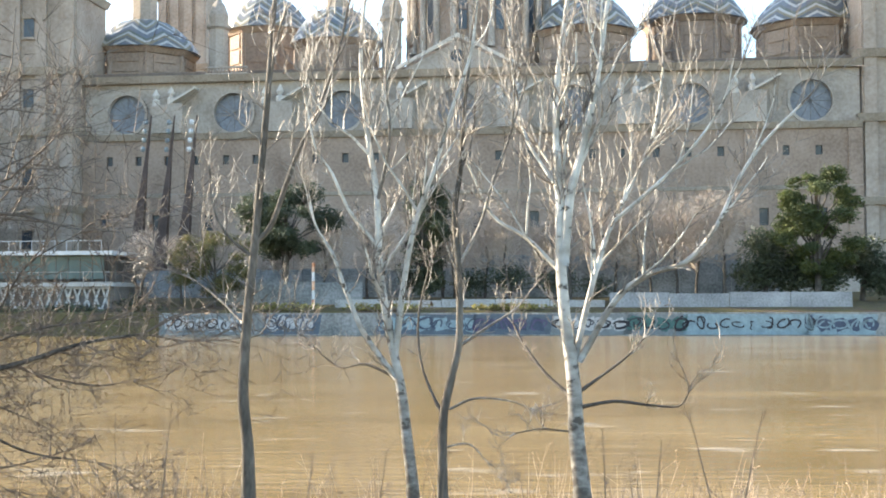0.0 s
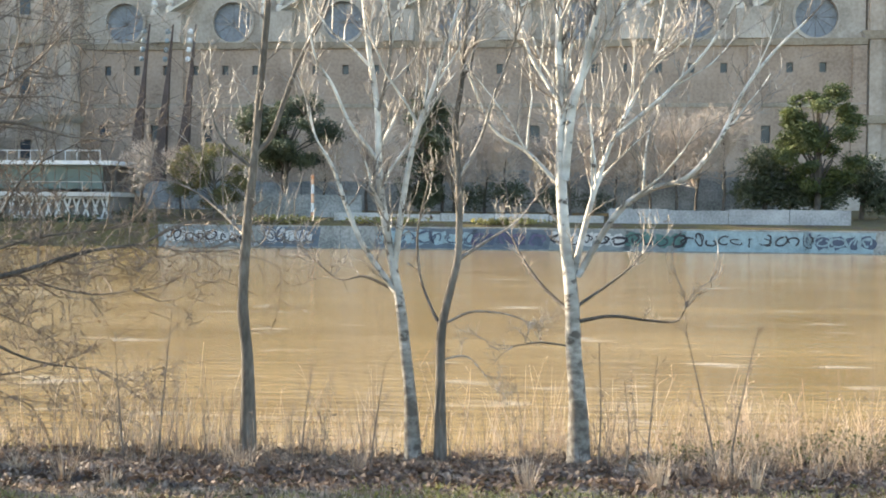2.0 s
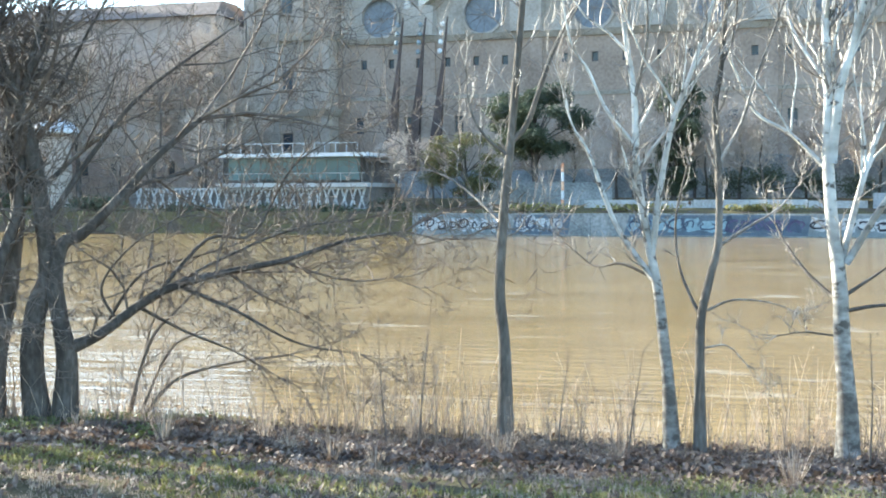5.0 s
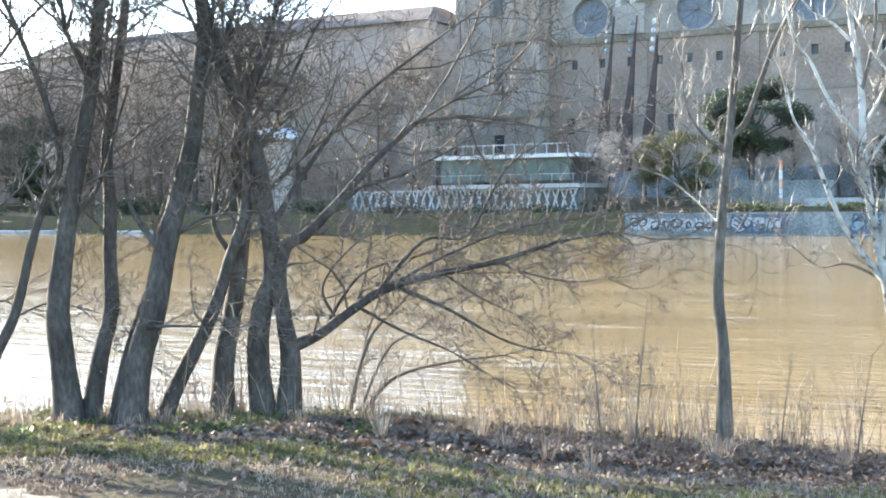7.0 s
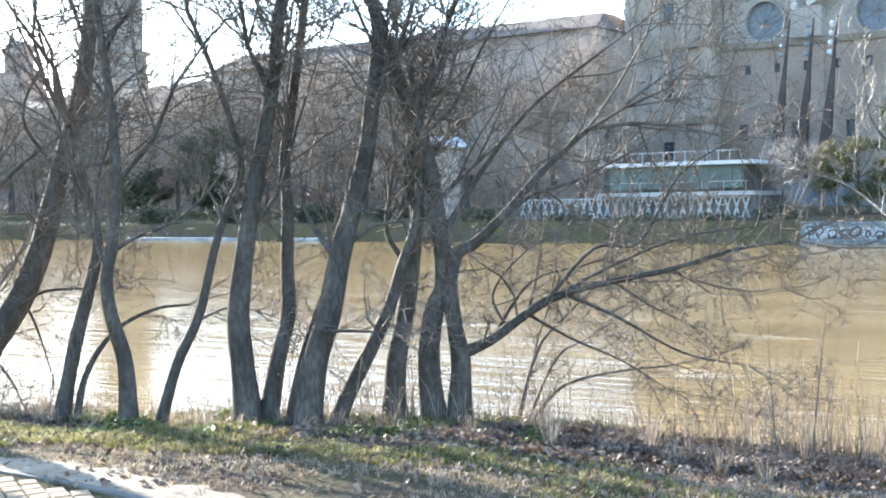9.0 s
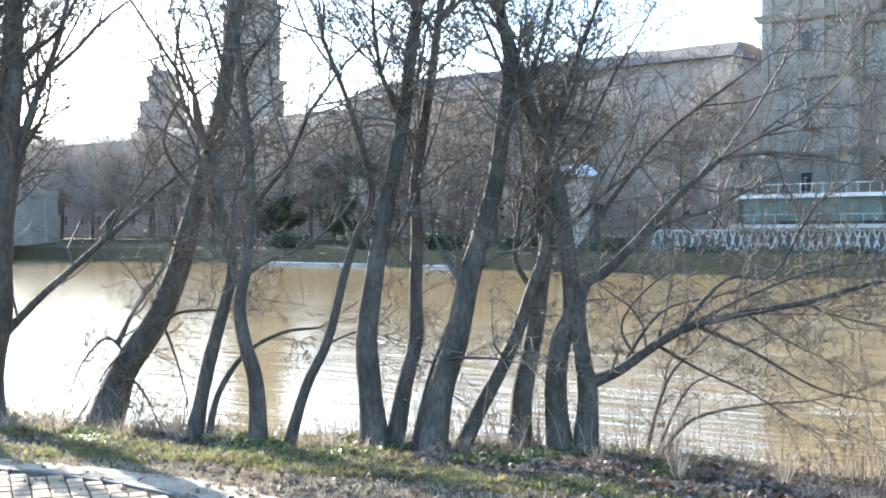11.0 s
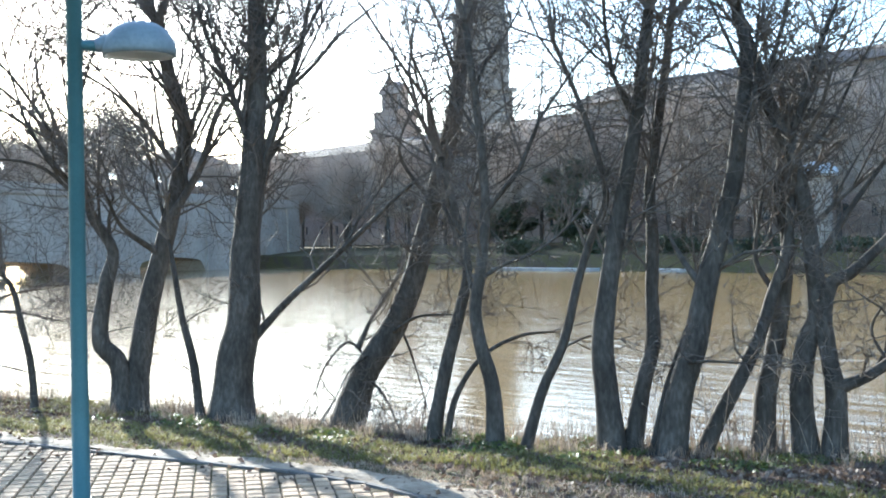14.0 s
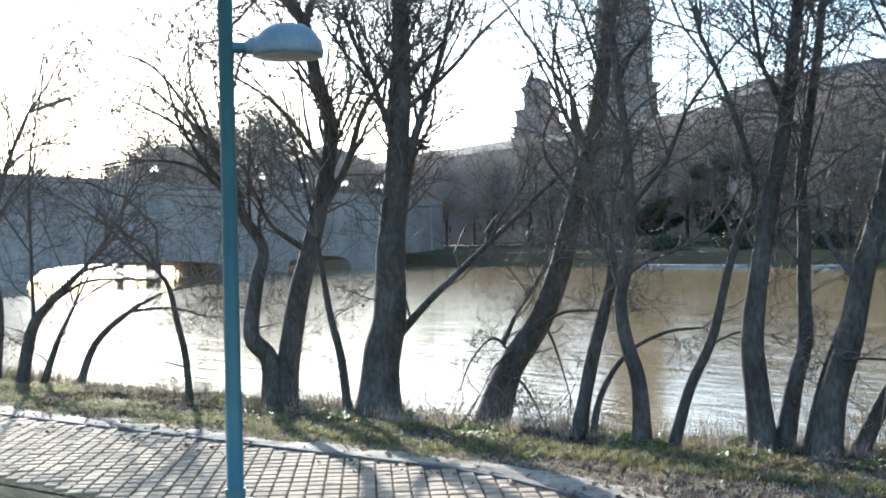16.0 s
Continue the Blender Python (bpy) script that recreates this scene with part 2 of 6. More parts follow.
def white_bark():
    """Smooth chalky poplar bark with dark scars, darker and rougher low on the stem."""
    m, n, l, b = mat("white_poplar_bark", 0.65)
    co = n.new("ShaderNodeTexCoord")
    mp = n.new("ShaderNodeMapping")
    mp.inputs["Scale"].default_value = (1, 1, 1.5)
    l.new(co.outputs["Object"], mp.inputs["Vector"])
    scar, tone = n.new("ShaderNodeTexNoise"), n.new("ShaderNodeTexNoise")
    scar.inputs["Scale"].default_value, scar.inputs["Detail"].default_value = 9.0, 5.0
    tone.inputs["Scale"].default_value, tone.inputs["Detail"].default_value = 2.2, 5.0
    l.new(mp.outputs[0], scar.inputs["Vector"])
    l.new(mp.outputs[0], tone.inputs["Vector"])
    r1, r2 = n.new("ShaderNodeValToRGB"), n.new("ShaderNodeValToRGB")
    r1.color_ramp.elements[0].position, r1.color_ramp.elements[1].position = 0.6, 0.69
    r2.color_ramp.elements[0].color, r2.color_ramp.elements[1].color = (0.34, 0.305, 0.25, 1), (0.76, 0.72, 0.64, 1)
    r2.color_ramp.elements[0].position, r2.color_ramp.elements[1].position = 0.35, 0.62
    l.new(scar.outputs["Fac"], r1.inputs[0])
    l.new(tone.outputs["Fac"], r2.inputs[0])
    sp = n.new("ShaderNodeSeparateXYZ")
    l.new(co.outputs["Object"], sp.inputs[0])
    mr = n.new("ShaderNodeMapRange")
    mr.inputs["From Min"].default_value, mr.inputs["From Max"].default_value = 0.8, 3.2
    mr.inputs["To Min"].default_value, mr.inputs["To Max"].default_value = 1.0, 0.05
    l.new(sp.outputs["Z"], mr.inputs["Value"])
    old = n.new("ShaderNodeMath")
    old.operation = "MULTIPLY"
    l.new(mr.outputs[0], old.inputs[0])
    l.new(scar.outputs["Fac"], old.inputs[1])
    both = n.new("ShaderNodeMath")
    both.operation, both.use_clamp = "MULTIPLY_ADD", True
    both.inputs[1].default_value = 1.7
    l.new(old.outputs[0], both.inputs[0])
    l.new(r1.outputs[0], both.inputs[2])
    mx = n.new("ShaderNodeMix")
    mx.data_type = "RGBA"
    l.new(both.outputs[0], mx.inputs["Factor"])
    l.new(r2.outputs[0], mx.inputs["A"])
    mx.inputs["B"].default_value = (0.075, 0.062, 0.048, 1)
    l.new(mx.outputs["Result"], b.inputs["Base Color"])
    bp = n.new("ShaderNodeBump")
    bp.inputs["Strength"].default_value, bp.inputs["Distance"].default_value = 0.5, 0.01
    l.new(scar.outputs["Fac"], bp.inputs["Height"])
    l.new(bp.outputs[0], b.inputs["Normal"])
    return m


M_WBARK = white_bark()


def river_water():
    """Silt-laden brown water with long flow streaks, painted pale crest glints and small ripples."""
    m, n, l, b = mat("silty_water", 0.1)
    b.inputs["IOR"].default_value = 1.33
    co = n.new("ShaderNodeTexCoord")
    def noise(scale, stretch, detail, rot=7.0):
        mp = n.new("ShaderNodeMapping")
        mp.inputs["Scale"].default_value, mp.inputs["Rotation"].default_value = stretch, (0, 0, radians(rot))
        l.new(co.outputs["Object"], mp.inputs["Vector"])
        t = n.new("ShaderNodeTexNoise")
        t.inputs["Scale"].default_value, t.inputs["Detail"].default_value = scale, detail
        l.new(mp.outputs[0], t.inputs["Vector"])
        return t.outputs["Fac"]
    tone = noise(0.05, (1, 4, 1), 6)
    ramp = n.new("ShaderNodeValToRGB")
    e = ramp.color_ramp.elements
    e[0].color, e[1].color = (0.25, 0.165, 0.064, 1), (0.33, 0.228, 0.1, 1)
    e[0].position, e[1].position = 0.35, 0.65
    l.new(tone, ramp.inputs[0])
    # pale patches in the base colour stand in for sunlit wave crests
    crest_glint = n.new("ShaderNodeValToRGB")
    crest_glint.color_ramp.elements[0].position, crest_glint.color_ramp.elements[1].position = 0.635, 0.7
    crest_glint.color_ramp.elements[1].color = (0.75, 0.75, 0.75, 1)
    l.new(noise(0.4, (0.6, 1.3, 1), 3), crest_glint.inputs[0])
    glint_mix = n.new("ShaderNodeMix")
    glint_mix.data_type = "RGBA"
    glint_mix.inputs["B"].default_value = (0.52, 0.44, 0.32, 1)
    l.new(crest_glint.outputs[0], glint_mix.inputs["Factor"])
    l.new(ramp.outputs[0], glint_mix.inputs["A"])
    l.new(glint_mix.outputs["Result"], b.inputs["Base Color"])
    a, c, d = noise(1.5, (0.3, 1.3, 1), 5), noise(0.2, (0.3, 1.4, 1), 6), noise(7.0, (0.6, 1.2, 1), 3)
    s1, s2 = n.new("ShaderNodeMath"), n.new("ShaderNodeMath")
    for s, k in ((s1, 1.9), (s2, 0.2)):
        s.operation = "MULTIPLY_ADD"
        s.inputs[1].default_value = k
    l.new(c, s1.inputs[0]); l.new(a, s1.inputs[2])
    l.new(d, s2.inputs[0]); l.new(s1.outputs[0], s2.inputs[2])
    bp = n.new("ShaderNodeBump")
    bp.inputs["Strength"].default_value, bp.inputs["Distance"].default_value = 0.4, 0.085
    l.new(s2.outputs[0], bp.inputs["Height"])
    l.new(bp.outputs[0], b.inputs["Normal"])
    return m


def ground_earth():
    """Winter bank: dark soil and leaf mould, dry grass, green patches."""
    m, n, l, b = mat("bank_earth", 0.95)
    b.inputs["Specular IOR Level"].default_value = 0.1
    co = n.new("ShaderNodeTexCoord")
    def noise(scale, detail):
        t = n.new("ShaderNodeTexNoise")
        t.inputs["Scale"].default_value, t.inputs["Detail"].default_value = scale, detail
        l.new(co.outputs["Object"], t.inputs["Vector"])
        return t.outputs["Fac"]
    def ramp(src, p0, p1, c0, c1):
        r = n.new("ShaderNodeValToRGB")
        r.color_ramp.elements[0].position, r.color_ramp.elements[1].position = p0, p1
        r.color_ramp.elements[0].color, r.color_ramp.elements[1].color = (*c0, 1), (*c1, 1)
        l.new(src, r.inputs[0])
        return r.outputs[0]
    soil = ramp(noise(9.0, 8), 0.3, 0.7, (0.055, 0.04, 0.028), (0.15, 0.112, 0.075))
    green = ramp(noise(14.0, 6), 0.3, 0.7, (0.07, 0.062, 0.026), (0.15, 0.122, 0.06))
    where = ramp(noise(0.55, 5), 0.4, 0.52, (0, 0, 0), (1, 1, 1))
    mx = n.new("ShaderNodeMix")
    mx.data_type = "RGBA"
    l.new(where, mx.inputs["Factor"]); l.new(soil, mx.inputs["A"]); l.new(green, mx.inputs["B"])
    l.new(mx.outputs["Result"], b.inputs["Base Color"])
    bp = n.new("ShaderNodeBump")
    bp.inputs["Strength"].default_value, bp.inputs["Distance"].default_value = 0.8, 0.05
    l.new(noise(22.0, 6), bp.inputs["Height"])
    l.new(bp.outputs[0], b.inputs["Normal"])
    return m


def dome_tiles():
    """Glazed roof tiles laid in zigzags of blue, white, ochre and green."""
    m, n, l, b = mat("glazed_dome_tiles", 0.45)
    co = n.new("ShaderNodeTexCoord")
    sp = n.new("ShaderNodeSeparateXYZ")
    l.new(co.outputs["Object"], sp.inputs[0])
    def op(kind, a, c=None, d=None):
        t = n.new("ShaderNodeMath")
        t.operation = kind
        for i, x in enumerate((a, c, d)):
            if x is None:
                continue
            if isinstance(x, (int, float)):
                t.inputs[i].default_value = x
            else:
                l.new(x, t.inputs[i])
        return t.outputs[0]
    ang = op("ARCTAN2", sp.outputs["Y"], sp.outputs["X"])
    zig = op("PINGPONG", op("MULTIPLY", ang, 8 / math.pi), 1.0)
    f = op("FRACT", op("MULTIPLY_ADD", sp.outputs["Z"], 0.36, op("MULTIPLY", zig, 0.62)))
    ramp = n.new("ShaderNodeValToRGB")
    ramp.color_ramp.interpolation = "CONSTANT"
    e = ramp.color_ramp.elements
    e[0].color = (0.075, 0.11, 0.155, 1)
    e[1].position, e[1].color = 0.24, (0.46, 0.47, 0.45, 1)
    for p, c in ((0.38, (0.05, 0.075, 0.1)), (0.56, (0.17, 0.145, 0.075)), (0.7, (0.42, 0.43, 0.41)), (0.84, (0.055, 0.085, 0.07))):
        e.new(p).color = (*c, 1)
    l.new(f, ramp.inputs[0])
    wear = n.new("ShaderNodeTexNoise")
    wear.inputs["Scale"].default_value, wear.inputs["Detail"].default_value = 1.5, 6.0
    l.new(co.outputs["Object"], wear.inputs["Vector"])
    mx = n.new("ShaderNodeMix")
    mx.data_type = "RGBA"
    mx.inputs["B"].default_value = (0.3, 0.26, 0.2, 1)
    l.new(op("MULTIPLY", wear.outputs["Fac"], 0.55), mx.inputs["Factor"])
    l.new(ramp.outputs[0], mx.inputs["A"])
    l.new(mx.outputs["Result"], b.inputs["Base Color"])
    return m


M_WATER, M_EARTH, M_TILES = river_water(), ground_earth(), dome_tiles()

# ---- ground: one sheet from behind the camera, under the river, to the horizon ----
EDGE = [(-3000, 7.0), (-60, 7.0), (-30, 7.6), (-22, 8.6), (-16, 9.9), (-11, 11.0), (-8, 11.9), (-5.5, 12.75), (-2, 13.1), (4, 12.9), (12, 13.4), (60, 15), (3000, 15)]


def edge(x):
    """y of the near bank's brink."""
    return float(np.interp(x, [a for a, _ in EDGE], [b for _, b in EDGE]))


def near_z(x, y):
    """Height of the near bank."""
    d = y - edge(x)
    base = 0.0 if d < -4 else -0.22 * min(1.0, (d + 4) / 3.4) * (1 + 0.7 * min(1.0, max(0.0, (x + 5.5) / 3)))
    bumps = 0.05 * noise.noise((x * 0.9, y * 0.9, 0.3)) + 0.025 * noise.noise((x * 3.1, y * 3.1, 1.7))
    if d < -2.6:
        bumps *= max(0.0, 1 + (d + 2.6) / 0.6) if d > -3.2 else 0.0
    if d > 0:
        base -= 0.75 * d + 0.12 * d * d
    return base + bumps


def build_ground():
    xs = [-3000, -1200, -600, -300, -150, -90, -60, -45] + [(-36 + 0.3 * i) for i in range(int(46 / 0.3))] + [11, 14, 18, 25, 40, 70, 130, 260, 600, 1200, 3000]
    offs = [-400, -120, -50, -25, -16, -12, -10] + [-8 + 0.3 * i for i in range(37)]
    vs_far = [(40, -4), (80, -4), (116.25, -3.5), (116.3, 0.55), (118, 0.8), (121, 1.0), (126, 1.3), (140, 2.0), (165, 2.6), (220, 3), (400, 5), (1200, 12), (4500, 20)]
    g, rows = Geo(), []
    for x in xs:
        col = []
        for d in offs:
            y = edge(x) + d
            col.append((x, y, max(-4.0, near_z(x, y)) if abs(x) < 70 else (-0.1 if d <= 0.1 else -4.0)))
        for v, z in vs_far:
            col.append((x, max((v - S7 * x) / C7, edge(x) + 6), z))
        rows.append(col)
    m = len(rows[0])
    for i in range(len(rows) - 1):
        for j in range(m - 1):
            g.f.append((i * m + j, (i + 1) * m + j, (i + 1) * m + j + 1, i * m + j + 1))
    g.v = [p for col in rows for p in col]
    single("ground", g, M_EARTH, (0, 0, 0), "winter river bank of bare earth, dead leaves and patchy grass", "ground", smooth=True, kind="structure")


build_ground()
w = Geo().add([(-700, 4, WATER), (350, 4, WATER), (350, (116.2 - S7 * 350) / C7, WATER), (-700, (116.2 + S7 * 700) / C7, WATER)], [(0, 1, 2, 3)])
single("water", w, M_WATER, (0, 0, WATER), "wide brown silt-laden river with sun glint and flow streaks", "river", kind="structure")


# ---- far bank (u, v, z) ----
def panel_with_hole(g, x0, x1, z0, z1, y, cx, cz, r, depth, n=32):
    """A wall panel at y with a round opening and its reveal."""
    ring, rim, back = [], [], []
    for i in range(n):
        a = 2 * math.pi * i / n
        c, s = math.cos(a), math.sin(a)
        k = min((x1 - cx) / c if c > 1e-9 else ((x0 - cx) / c if c < -1e-9 else 1e9), (z1 - cz) / s if s > 1e-9 else ((z0 - cz) / s if s < -1e-9 else 1e9))
        ring.append((cx + c * k, y, cz + s * k))
        rim.append((cx + c * r, y, cz + s * r))
        back.append((cx + c * r, y + depth, cz + s * r))
    fs = []
    for i in range(n):
        j = (i + 1) % n
        fs += [(i, j, n + j, n + i), (n + i, n + j, 2 * n + j, 2 * n + i)]
    g.add(ring + rim + back, fs)
    for x in (x0, x1):
        for z in (z0, z1):
            near = sorted(range(n), key=lambda i: abs(ring[i][0] - x) + abs(ring[i][2] - z))[:2]
            g.add([(x, y, z), ring[near[0]], ring[near[1]]], [(0, 1, 2)])


def wall_with_windows(g, x0, x1, z0, z1, y, depth, openings):
    """A wall sheet with its back, pierced by rectangular openings (cx, cz, w, h)."""
    xs = sorted({x0, x1, *[c - w / 2 for c, _, w, _ in openings], *[c + w / 2 for c, _, w, _ in openings]})
    zs = sorted({z0, z1, *[c - h / 2 for _, c, _, h in openings], *[c + h / 2 for _, c, _, h in openings]})
    for a, b in zip(xs, xs[1:]):
        for c, d in zip(zs, zs[1:]):
            mx, mz = (a + b) / 2, (c + d) / 2
            if not any(abs(mx - o[0]) < o[2] / 2 and abs(mz - o[1]) < o[3] / 2 for o in openings):
                g.add([(a, y, c), (b, y, c), (b, y, d), (a, y, d)], [(0, 1, 2, 3)])
    for cx, cz, w, h in openings:
        a, b, c, d = cx - w / 2, cx + w / 2, cz - h / 2, cz + h / 2
        g.add([(x, yy, z) for yy in (y, y + depth) for x, z in ((a, c), (b, c), (b, d), (a, d))],
              [(0, 4, 5, 1), (1, 5, 6, 2), (2, 6, 7, 3), (3, 7, 4, 0)])


def tiled_dome(parent, cx, cy, r, z0, eave, top, lantern=True):
    """Octagonal drum, eaves, tiled dome and lantern."""
    g = Geo().lathe(cx, cy, [(r * 0.94, z0), (r * 0.94, eave - 0.9), (r * 0.98, eave - 0.8), (r * 1.03, eave - 0.3), (r * 1.06, eave)], 8, 0.5)
    drum = part("drum", g, M_BRICK, parent, "brick drum with corner pilasters")
    for i in range(8):
        a = 2 * math.pi * (i + 0.5) / 8
        px, py = cx + r * 0.94 * math.cos(a), cy + r * 0.94 * math.sin(a)
        part("pilaster", Geo().lathe(px, py, [(0.35, z0), (0.35, eave - 0.9)], 6), M_BRICK, drum)
    for i in range(8):
        a = 2 * math.pi * i / 8
        q = r * 0.94 * math.cos(math.pi / 8) + 0.05
        px, py, tx, ty = cx + q * math.cos(a), cy + q * math.sin(a), -math.sin(a), math.cos(a)
        h = eave - z0 - 1.6
        for k in range(3):
            zz = z0 + 0.9 + h * k / 3
            s = r * 0.22
            low = [(px + tx * e * s + math.cos(a) * o, py + ty * e * s + math.sin(a) * o, zz) for e, o in ((-1, 0), (1, 0), (1, 0.15), (-1, 0.15))]
            part("louvre", Geo().hull(low, [(x, y, z + h / 3 - 0.35) for x, y, z in low]), M_BRICK, drum)
    prof = []
    for k in range(9):
        t = k / 8
        prof.append((r * 1.08 * (1 - t) ** 0.62 * (1 - 0.06 * t) + r * 0.24 * t, eave + (top - eave) * t ** 0.9))
    part("dome", Geo().lathe(cx, cy, prof, 16, 0.5), M_TILES, parent, "dome of glazed tiles in blue and white zigzags", origin=(cx, cy, eave))
    if lantern:
        q = r * 0.25
        part("lantern", Geo().lathe(cx, cy, [(q * 1.25, top - 0.4), (q * 1.25, top), (q, top + 0.1), (q, top + 3.2), (q * 1.3, top + 3.4), (q * 1.1, top + 4.2), (q * 0.4, top + 5.2), (0.1, top + 7)], 8), M_STONE, parent, "octagonal lantern with a small cap")


def bell_tower(parent, x0, x1, y0, y1, base, top):
    """Square tower with corner pilasters, string courses and louvred openings."""
    g = Geo().box(x0, x1, y0, y1, base, top)
    shaft = part("tower_shaft", g, M_TOWER, parent, "square pale stone tower shaft")
    w = (x1 - x0)
    for cx in (x0 + 1.0, x0 + w * 0.36, x0 + w * 0.64, x1 - 1.0):
        part("pilaster", Geo().box(cx - 0.8, cx + 0.8, y0 - 0.5, y0 - 0.002, base, top), M_TOWER, shaft)
    for z in (14.0, 25.0, 33.5, 45.0):
        part("cornice", Geo().hull([(x0 - 0.3, y0 - 0.7, z), (x1 + 0.3, y0 - 0.7, z), (x1 + 0.3, y1, z), (x0 - 0.3, y1, z)],
                                   [(x0 - 0.9, y0 - 1.3, z + 1), (x1 + 0.9, y0 - 1.3, z + 1), (x1 + 0.9, y1, z + 1), (x0 - 0.9, y1, z + 1)]), M_STONE, shaft)
    for z in (9.0, 18.0, 29.0, 39.0):
        wx = (x0 + x1) / 2
        win = part("window", Geo().box(wx - 0.75, wx + 0.75, y0 - 0.06, y0 - 0.004, z, z + 2.6), M_DARKGLASS, shaft, "dark window opening")
        part("sill", Geo().box(wx - 1.05, wx + 1.05, y0 - 0.3, y0 - 0.004, z - 0.35, z - 0.02), M_TOWER, shaft)
        part("lintel", Geo().box(wx - 1.05, wx + 1.05, y0 - 0.3, y0 - 0.004, z + 2.62, z + 3.0), M_TOWER, shaft)


# plain dark tone for tracery, window frames, kerbs and the lattice backing
M_DARKSTONE = surface("dark_stone", [(0.12, 0.11, 0.1), (0.2, 0.185, 0.17)], 0.6, 5, bump=0.2, fine=5.0)


def basilica():
    b = thing("basilica", (-18.5, 168, 2.2), "vast brick and stone basilica with tiled domes and corner towers", "church", far=True)
    U0, U1, V = -72.0, 35.0, 168.0
    lows = [(u, 21.4, 0.9, 1.3) for u in np.arange(-68.2, 35, 4.25)]
    mids = [(u, 12.6, 1.3, 2.3) for u in np.arange(-68.9, 35, 7.6)]
    g = Geo()
    wall_with_windows(g, U0, U1, 2.0, 25.0, V, 0.7, lows + mids)
    g.box(U0, U1, V + 0.9, V + 40, 2.0, 25.0)
    lower = part("lower_wall", g, M_BRICK, b, "brown brick lower wall")
    for cx, cz, w, h in lows + mids:
        part("window", Geo().box(cx - w / 2, cx + w / 2, V + 0.5, V + 0.6, cz - h / 2, cz + h / 2), M_DARKGLASS, lower, "small dark window")
    roses = [-65.9, -50.3, -34.6, -18.7, -2.9, 12.9, 28.7]
    g = Geo()
    xs = [U0] + [(p + q) / 2 for p, q in zip(roses, roses[1:])] + [U1]
    for k, c in enumerate(roses):
        panel_with_hole(g, xs[k], xs[k + 1], 25.0, 32.4, V + 0.5, c, 28.1, 2.75, 0.9)
    g.box(U0, U1, V + 1.9, V + 40, 25.0, 32.4)
    upper = part("upper_wall", g, M_STONE, b, "pale rendered upper wall pierced by round windows")
    for c in roses:
        ring, n = Geo(), 32
        q = [(c + r * math.cos(2 * math.pi * i / n), V + yy, 28.1 + r * math.sin(2 * math.pi * i / n)) for r, yy in ((2.75, 0.497), (2.75, 0.2), (3.15, 0.2), (3.15, 0.497)) for i in range(n)]
        ring.add(q, [(k * n + i, k * n + (i + 1) % n, (k + 1) * n + (i + 1) % n, (k + 1) * n + i) for k in range(3) for i in range(n)])
        rw = part("rose_window", ring, M_STONE, b, "large round window with leaded grey glass")
        disc = [(c + 2.76 * math.cos(2 * math.pi * i / n), V + 1.1, 28.1 + 2.76 * math.sin(2 * math.pi * i / n)) for i in range(n)]
        part("pane", Geo().hull(disc, [(x, y + 0.1, z) for x, y, z in disc]), M_ROSE, rw)
        for i in range(6):
            a = math.pi * i / 6
            part("tracery_bar", Geo().tube([(c + 2.74 * math.cos(a), V + 1.02, 28.1 + 2.74 * math.sin(a)), (c - 2.74 * math.cos(a), V + 1.02, 28.1 - 2.74 * math.sin(a))], [0.03, 0.03], 4), M_DARKSTONE, rw)
    def course(name, z0, z1, out, m):
        part(name, Geo().hull([(U0 - 0.1, V - out * 0.4, z0), (U1 + 0.1, V - out * 0.4, z0), (U1 + 0.1, V + 0.45, z0), (U0 - 0.1, V + 0.45, z0)],
                              [(U0 - 0.1, V - out, z1), (U1 + 0.1, V - out, z1), (U1 + 0.1, V + 0.45, z1), (U0 - 0.1, V + 0.45, z1)]), m, b, "projecting stone cornice")
    course("string_course", 24.3, 25.1, 0.9, M_STONE)
    course("string_course", 16.2, 16.7, 0.35, M_STONE)
    course("main_cornice", 32.42, 33.3, 1.1, M_STONE)
    course("plinth", 2.0, 5.0, 0.3, M_STONE)
    # arched recess with a dark lunette, pilaster strips
    for u in (-72 + 0.8, -58.1, -42.4, -26.6, -10.8, 5.0, 20.8, 34.2):
        part("pilaster", Geo().box(u - 0.9, u + 0.9, V - 0.3, V - 0.003, 5.0, 24.2), M_BRICK, lower)
    # buttress brackets with finials
    for u in (-59.3, -43.6, -26.7, -10.8, 5.4, 20.6):
        k = Geo().prism_y([(u - 2.2, 25.15), (u + 2.0, 25.15), (u + 2.2, 29.2), (u + 1.2, 29.4), (u - 2.4, 29.0)], V - 1.3, V + 0.44)
        bt = part("buttress", k, M_STONE, b, "pale stepped buttress")
        for du, zz in ((-1.9, 29.0), (0.3, 29.3)):
            part("finial", Geo().lathe(u + du, V - 0.6, [(0.55, zz), (0.55, zz + 0.8), (0.3, zz + 1.0), (0.55, zz + 1.5), (0.3, zz + 2.0), (0.05, zz + 2.5)], 8), M_TRIM, bt)
        part("coping", Geo().prism_y([(u + 0.6, 29.4), (u + 4.0, 31.3), (u + 4.0, 31.6), (u + 0.6, 29.75)], V - 1.5, V + 0.3), M_TRIM, bt, "pale sloping coping")
    # balustrade above the second window
    bal = part("balustrade", Geo().box(-54, -48, V - 1.0, V - 0.6, 33.32, 33.5).box(-54, -48, V - 1.0, V - 0.6, 34.2, 34.4), M_STONE, b)
    for i in range(14):
        u = -53.8 + i * 0.44
        part("baluster", Geo().lathe(u, V - 0.8, [(0.1, 33.5), (0.16, 33.75), (0.08, 34.0), (0.12, 34.2)], 6), M_BRICK, bal)
